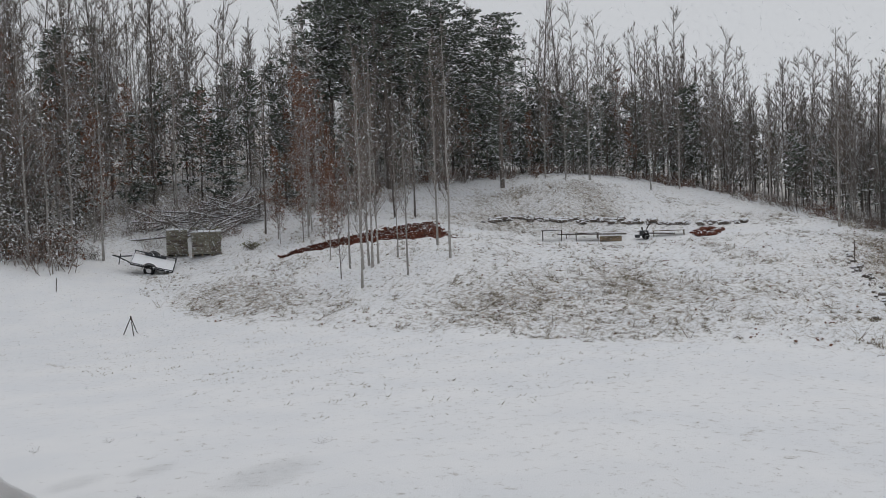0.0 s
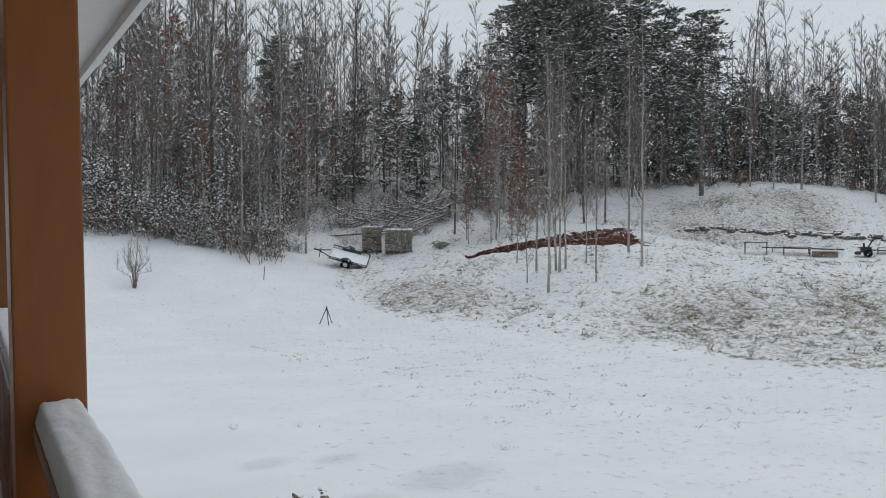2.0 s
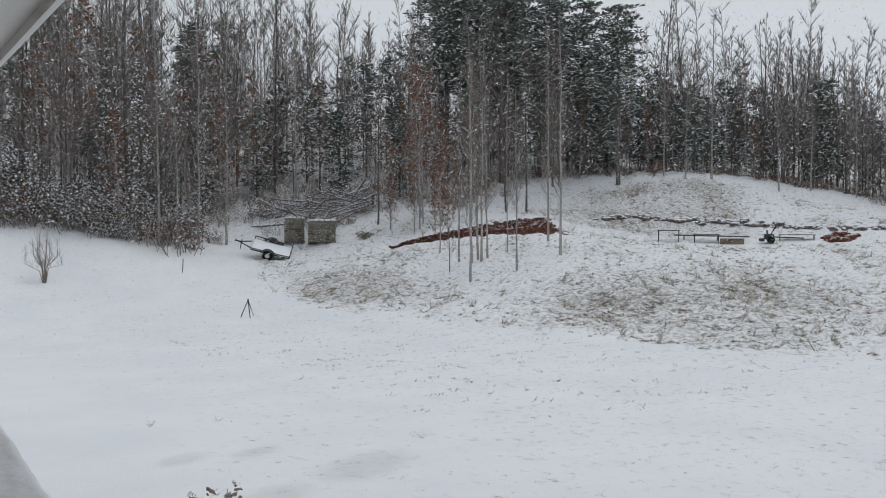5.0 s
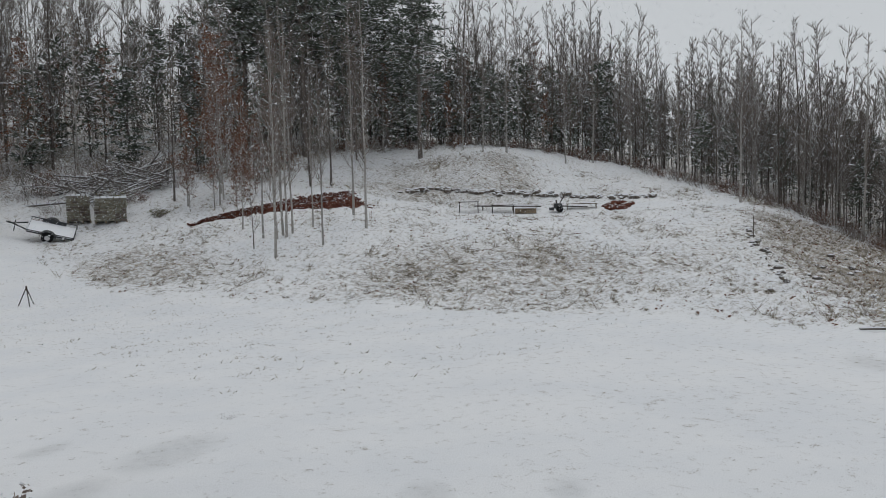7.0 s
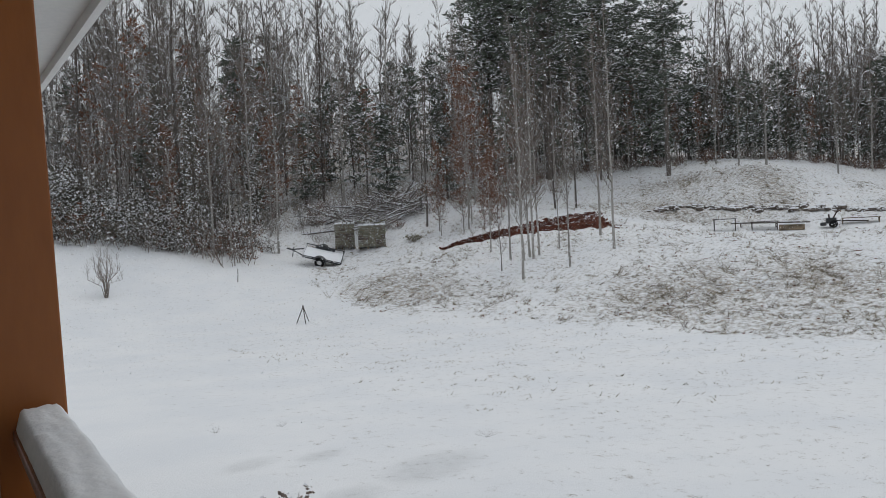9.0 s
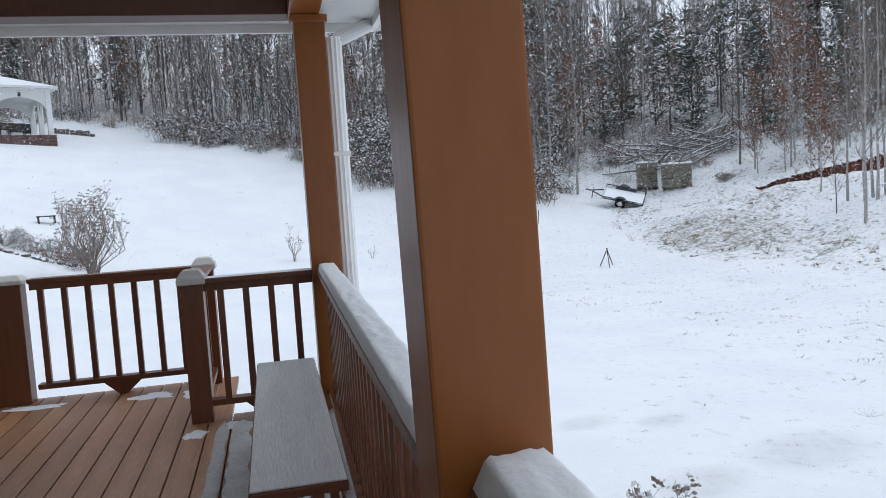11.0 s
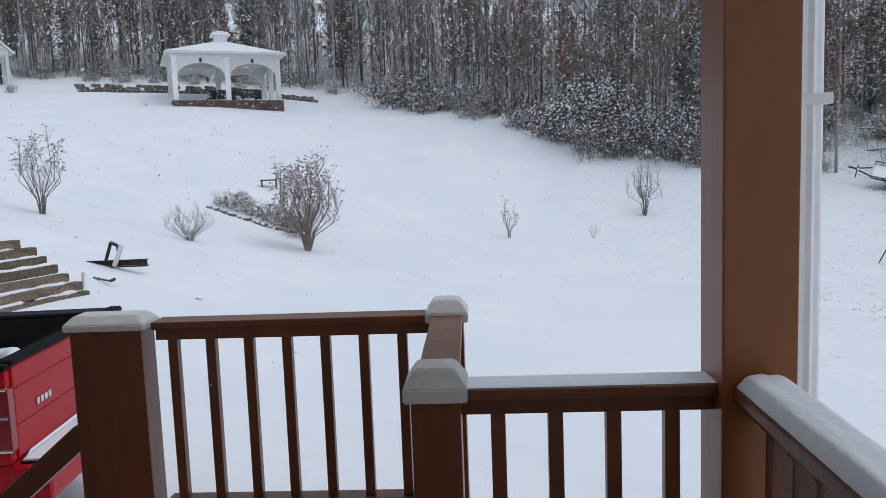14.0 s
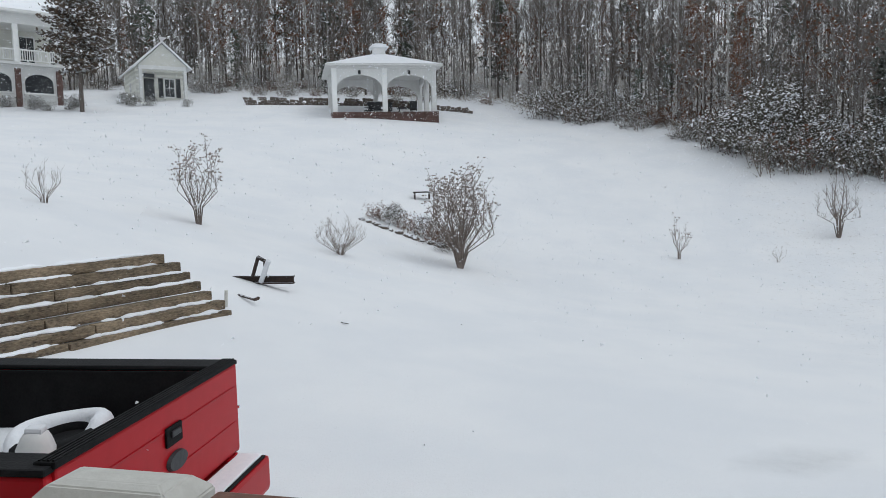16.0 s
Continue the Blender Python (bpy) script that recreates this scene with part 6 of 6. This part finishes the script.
for k in range(16):
    rock("rock", 51 + r_.uniform(-1.2, 1.2), 21.8 + r_.uniform(-0.9, 0.9), r_.uniform(0.2, 0.4), k + 100, "mulch", "rusty brown stone in a heap on the terrace", "stones along the terrace")

# broken edge of the cut bank, and what lies at its foot
for k in range(34):
    u = (k + r_.uniform(-0.4, 0.4)) / 33
    rock("earth_clod", 47.0 + (30.4 - 47.0) * u + r_.uniform(-0.3, 0.3), 12.0 + (5.7 - 12.0) * u + r_.uniform(-0.35, 0.35), r_.uniform(0.07, 0.22), k + 150, "bark_dark", "dark earth clod on the broken edge of the bank", "earth clods")
for k in range(26):
    rock("earth_clod", 38 + r_.uniform(-9, 9), 4.6 + r_.uniform(-2.5, 2.2), r_.uniform(0.08, 0.2), k + 190, "bark_dark", "dark earth clod on the eroded bank", "earth clods")
lying = thing("fallen_log", "thin snow-topped log at the foot of the bank", "log", "fallen logs", at=pose(22.3, 2.1, level(22.3, 2.1) + 0.06, 0, 0, -62))
trunk_ = Limbs()
trunk_.tube([Vector((-0.35, 0, 0)), Vector((0.1, 0.03, 0.01)), Vector((0.9, 0, 0))], [0.03, 0.04, 0.03], 7)
body = new("trunk", mesh_of("trunk", trunk_.v, trunk_.f, M["felled"]))
body.parent = lying

HILL_TREES = [("bare0", 30.55, 27.1, 0.95), ("bare0", 24.75, 27.75, 0.8), ("bare1", 26.9, 30.1, 0.7), ("bare0", 27.2, 29.7, 0.85), ("bare4", 27.5, 30.3, 0.9), ("bare4", 27.3, 27.1, 0.75), ("bare4", 26.4, 30.6, 0.8), ("bare0", 27.9, 30.0, 0.75),
              ("bare4", 29.2, 29.8, 0.6), ("bare0", 32.0, 29.4, 0.85), ("bare3", 42, 41.2, 0.9), ("bare3", 40.6, 42, 0.85), ("bare2", 25.2, 29.9, 0.45), ("bare3", 30.6, 44.7, 0.8),
              ("rust1", 31.4, 40.8, 1.0), ("rust1", 32.6, 42.0, 1.1), ("rust0", 33.8, 41.2, 1.0), ("rust1", 34.6, 43.2, 1.05), ("bare1", 59.9, 41.3, 0.75), ("bare4", 59.7, 38.9, 0.9), ("bare1", 60.8, 37.0, 0.95),
              ("bare1", 56.7, 14.8, 0.85), ("bare0", 63, 32, 0.8), ("bare4", 66.6, 31, 0.9), ("bare0", 68, 27.8, 0.8), ("bare1", 65.1, 22.3, 0.7), ("bare4", 20.6, 47.9, 1.1), ("bare0", 15.5, 45.8, 0.9), ("bare0", 18.2, 46.5, 1.0),
              ("bare4", 16.8, 46.3, 0.9), ("pine0", 55.4, 43.0, 0.95), ("bare3", 50.9, 46.8, 1.0), ("bare3", 51.6, 46.6, 0.95), ("rust0", 27.3, 33.4, 0.8), ("rust0", 30.0, 36.8, 0.7)]
for kind, x, y, s in HILL_TREES:
    plant(kind, x, y, s, tilt=rng.uniform(-1.5, 1.5), label="tall bare tree standing in the snow on the hillside" if kind[0] == "b" else "")

t_ = thing("tripod", "small dark three-legged stand on the snowy lawn", "tripod", at=pose(14.4, 30.6, level(14.4, 30.6)))
for a in (20, 140, 260):
    part("leg", rod(bmesh.new(), (0.34 * math.cos(radians(a)), 0.34 * math.sin(radians(a)), -0.04), (0.02 * math.cos(radians(a)), 0.02 * math.sin(radians(a)), 0.68), 0.02, sides=6), M["iron"], t_)
part("head", rod(bmesh.new(), (0, 0, 0.62), (0, 0, 0.78), 0.035, sides=8), M["iron"], t_)
st = thing("stake", "thin wooden marker stake in the snow", "stake", at=pose(15.2, 41.0, level(15.2, 41.0)))
part("shaft", rod(bmesh.new(), (0, 0, -0.1), (0.05, 0, 0.75), 0.025, sides=6), M["bark_dark"], st)
st = thing("stake", "thin wooden marker stake in the snow", "stake", at=pose(43.5, 10.5, level(43.5, 10.5)))
part("shaft", rod(bmesh.new(), (0, 0, -0.1), (0, 0, 1.2), 0.025, sides=6), M["bark_dark"], st)


# ---- dead grass, weeds and falling snow ----
def tufts():
    r = np.random.default_rng(12)
    x, y = r.uniform(16, 62, 52000), r.uniform(-4, 46, 52000)
    b = bank(x, y)
    dens = b * (0.12 + 0.5 * step(0.5, 0.75, wave(x, y, 0.6, 2)) + 0.6 * step(9, 3, np.hypot((x - 27) * 0.8, y - 17)) + 0.9 * step(-0.8, 1.5, 11.6 - (47.8 - x) * 0.36 - y) + 0.35 * step(6, 2, np.hypot((x - 51) * 0.7, y - 36) - 3) + 0.6 * step(7, 3, np.hypot((x - 20.5) * 1.6, y - 33)))
    terrace = step(1.5, 4, np.abs(y - (31 - (x - 45) * 1.6)) + 4 * (x < 36))
    keep = r.random(len(x)) < dens * 0.8 * (0.25 + 0.75 * terrace)
    x, y = x[keep], y[keep]
    z = ground(x, y)
    q = random.Random(2)
    grass, weeds = Limbs(), Limbs()
    for px, py, pz in zip(x, y, z):
        p = Vector((px, py, pz - 0.03))
        tall = q.random() < 0.04
        for _ in range(8 if tall else 9):
            d = way(q, q.uniform(0.4, 2.0))
            h = q.uniform(0.35, 0.8) if tall else q.uniform(0.04, 0.16)
            (weeds if q.random() < 0.25 else grass).blade(p + Vector((q.uniform(-0.12, 0.12), q.uniform(-0.12, 0.12), 0)), p + d * h, 0.009 if tall else 0.012, q)
    l = Limbs()
    for _ in range(4200):
        px, py = q.uniform(17, 58), q.uniform(-2, 40)
        if bank(px, py)[0] < 0.5 or q.random() > 0.25 + 0.75 * float(step(-0.8, 1.5, np.array(11.6 - (47.8 - px) * 0.36 - py))):
            continue
        p = Vector((px, py, level(px, py) + 0.02))
        for _ in range(3):
            l.leaf(p + Vector((q.uniform(-0.2, 0.2), q.uniform(-0.2, 0.2), 0)), way(q, q.uniform(0, 0.7)), q.uniform(0.05, 0.13), q)
    tagged(new("leaf_litter", mesh_of("leaf_litter", l.v, l.f, M["leaf"])), "dark fallen leaves scattered over the snowy bank", "leaves", kind="stuff")
    tagged(new("dead_grass", mesh_of("dead_grass", grass.v, grass.f, M["grass"])), "tan dead grass poking through snow on the bank", "grass", kind="stuff")
    tagged(new("dead_weeds", mesh_of("dead_weeds", weeds.v, weeds.f, M["twig"])), "dark dead weeds poking through snow on the bank", "weeds", kind="stuff")
    x, y = r.uniform(8.5, 21, 1300), r.uniform(8, 60, 1300)
    keep = (edge_distance(x, y) < -1) & (bank(x, y) < 0.3) & (r.random(1300) < 0.12 + 0.6 * (x > 9) * (y < 26)) & ~((x < 0) & (y < 20))
    l = Limbs()
    for px, py in zip(x[keep], y[keep]):
        p = Vector((px, py, level(px, py) - 0.01))
        for _ in range(q.randrange(2, 6)):
            g = p + Vector((q.uniform(-0.2, 0.2), q.uniform(-0.08, 0.08), 0))
            l.spike(g, g + way(q, q.uniform(0.3, 1.2)) * q.uniform(0.04, 0.13), 0.011)
    tagged(new("lawn_grass", mesh_of("lawn_grass", l.v, l.f, M["grass"])), "scattered dead grass tips above the snowy lawn", "grass", kind="stuff")
    for px, py, w in ((7.3, 8.5, 0.14), (4.3, 11.5, 0.12), (5.3, 11.3, 0.1), (-1, 48, 0.2), (1.5, 46, 0.16), (13, 22, 0.12)):
        vase_shrub("grass_clump", "small dark clump of dead grass on the snow", px, py, w, w * 1.4, 14, 3, 0, mat="bark_dark", seed=int(px * 7 + 90), trunk=0.05)


tufts()


def falling_snow():
    """Snowflakes hanging in the air: fine ones near by, oversized haze-making ones through the depth of the view."""
    r = np.random.default_rng(5)
    V, F, at = [], [], 0
    # second set is oversized and dense, standing in for haze over the woods
    for count, near, far, lo, hi, shape in ((26000, 4.5, 40, 0.004, 0.008, 4), (210000, 16, 72, 0.018, 0.042, 3)):
        n = count * 3
        dist = np.sqrt(r.uniform(near**2, far**2, n)) if shape == 3 else near + (far - near) * r.random(n) ** 0.75
        ang = r.uniform(radians(-52), radians(84), n)
        x, y = 0.3 + np.sin(ang) * dist, r.uniform(-0.5, 6.5, n) + np.cos(ang) * dist
        z = 1.5 + dist * r.uniform(-0.4, 0.42, n)
        ok = (z > ground(x, y) + 0.1) & ~((x < 1.7) & (y < 7.0)) & ~((x < -2) & (y < 12))
        p = np.stack([x, y, z], 1)[ok][:count]
        corners = r.standard_normal((len(p), shape, 3))
        corners /= np.linalg.norm(corners, axis=2, keepdims=True)
        V.append((p[:, None] + corners * r.uniform(lo, hi, len(p))[:, None, None]).reshape(-1, 3))
        tri = [[0, 1, 2], [0, 2, 3], [0, 3, 1], [1, 3, 2]] if shape == 4 else [[0, 1, 2]]
        F.append((np.array(tri)[None] + (np.arange(len(p)) * shape)[:, None, None]).reshape(-1, 3) + at)
        at += len(p) * shape
    me = bpy.data.meshes.new("falling_snow")
    me.from_pydata(np.concatenate(V).tolist(), [], np.concatenate(F).tolist())
    me.materials.append(M["snow"])
    tagged(new("falling_snow", me), "white snowflakes falling through the air, oversized far ones as haze", "snowflakes", kind="stuff")


falling_snow()


# ---- deck boards ----
floor = tagged(new("floor"), "redwood deck floor of the porch", "floor", kind="structure")


def boards():
    wide, gap = 0.138, 0.009
    cache = {}
    x = -1.64
    while x < 1.0:
        lo, hi = (-3.0 if x > -1.407 else 6.187), (6.38 if x > 0.13 else 7.5)
        key = (lo, hi)
        if key not in cache:
            bm = boxes(((0, lo, -0.03), (wide, hi, 0.0)), bevel=0.003)
            me = bpy.data.meshes.new("deck_board")
            bm.to_mesh(me)
            bm.free()
            me.materials.append(M["deck"])
            cache[key] = me
        ob = new("deck_board", cache[key])
        ob.location.x = x
        ob.parent = floor
        x += wide + gap


boards()
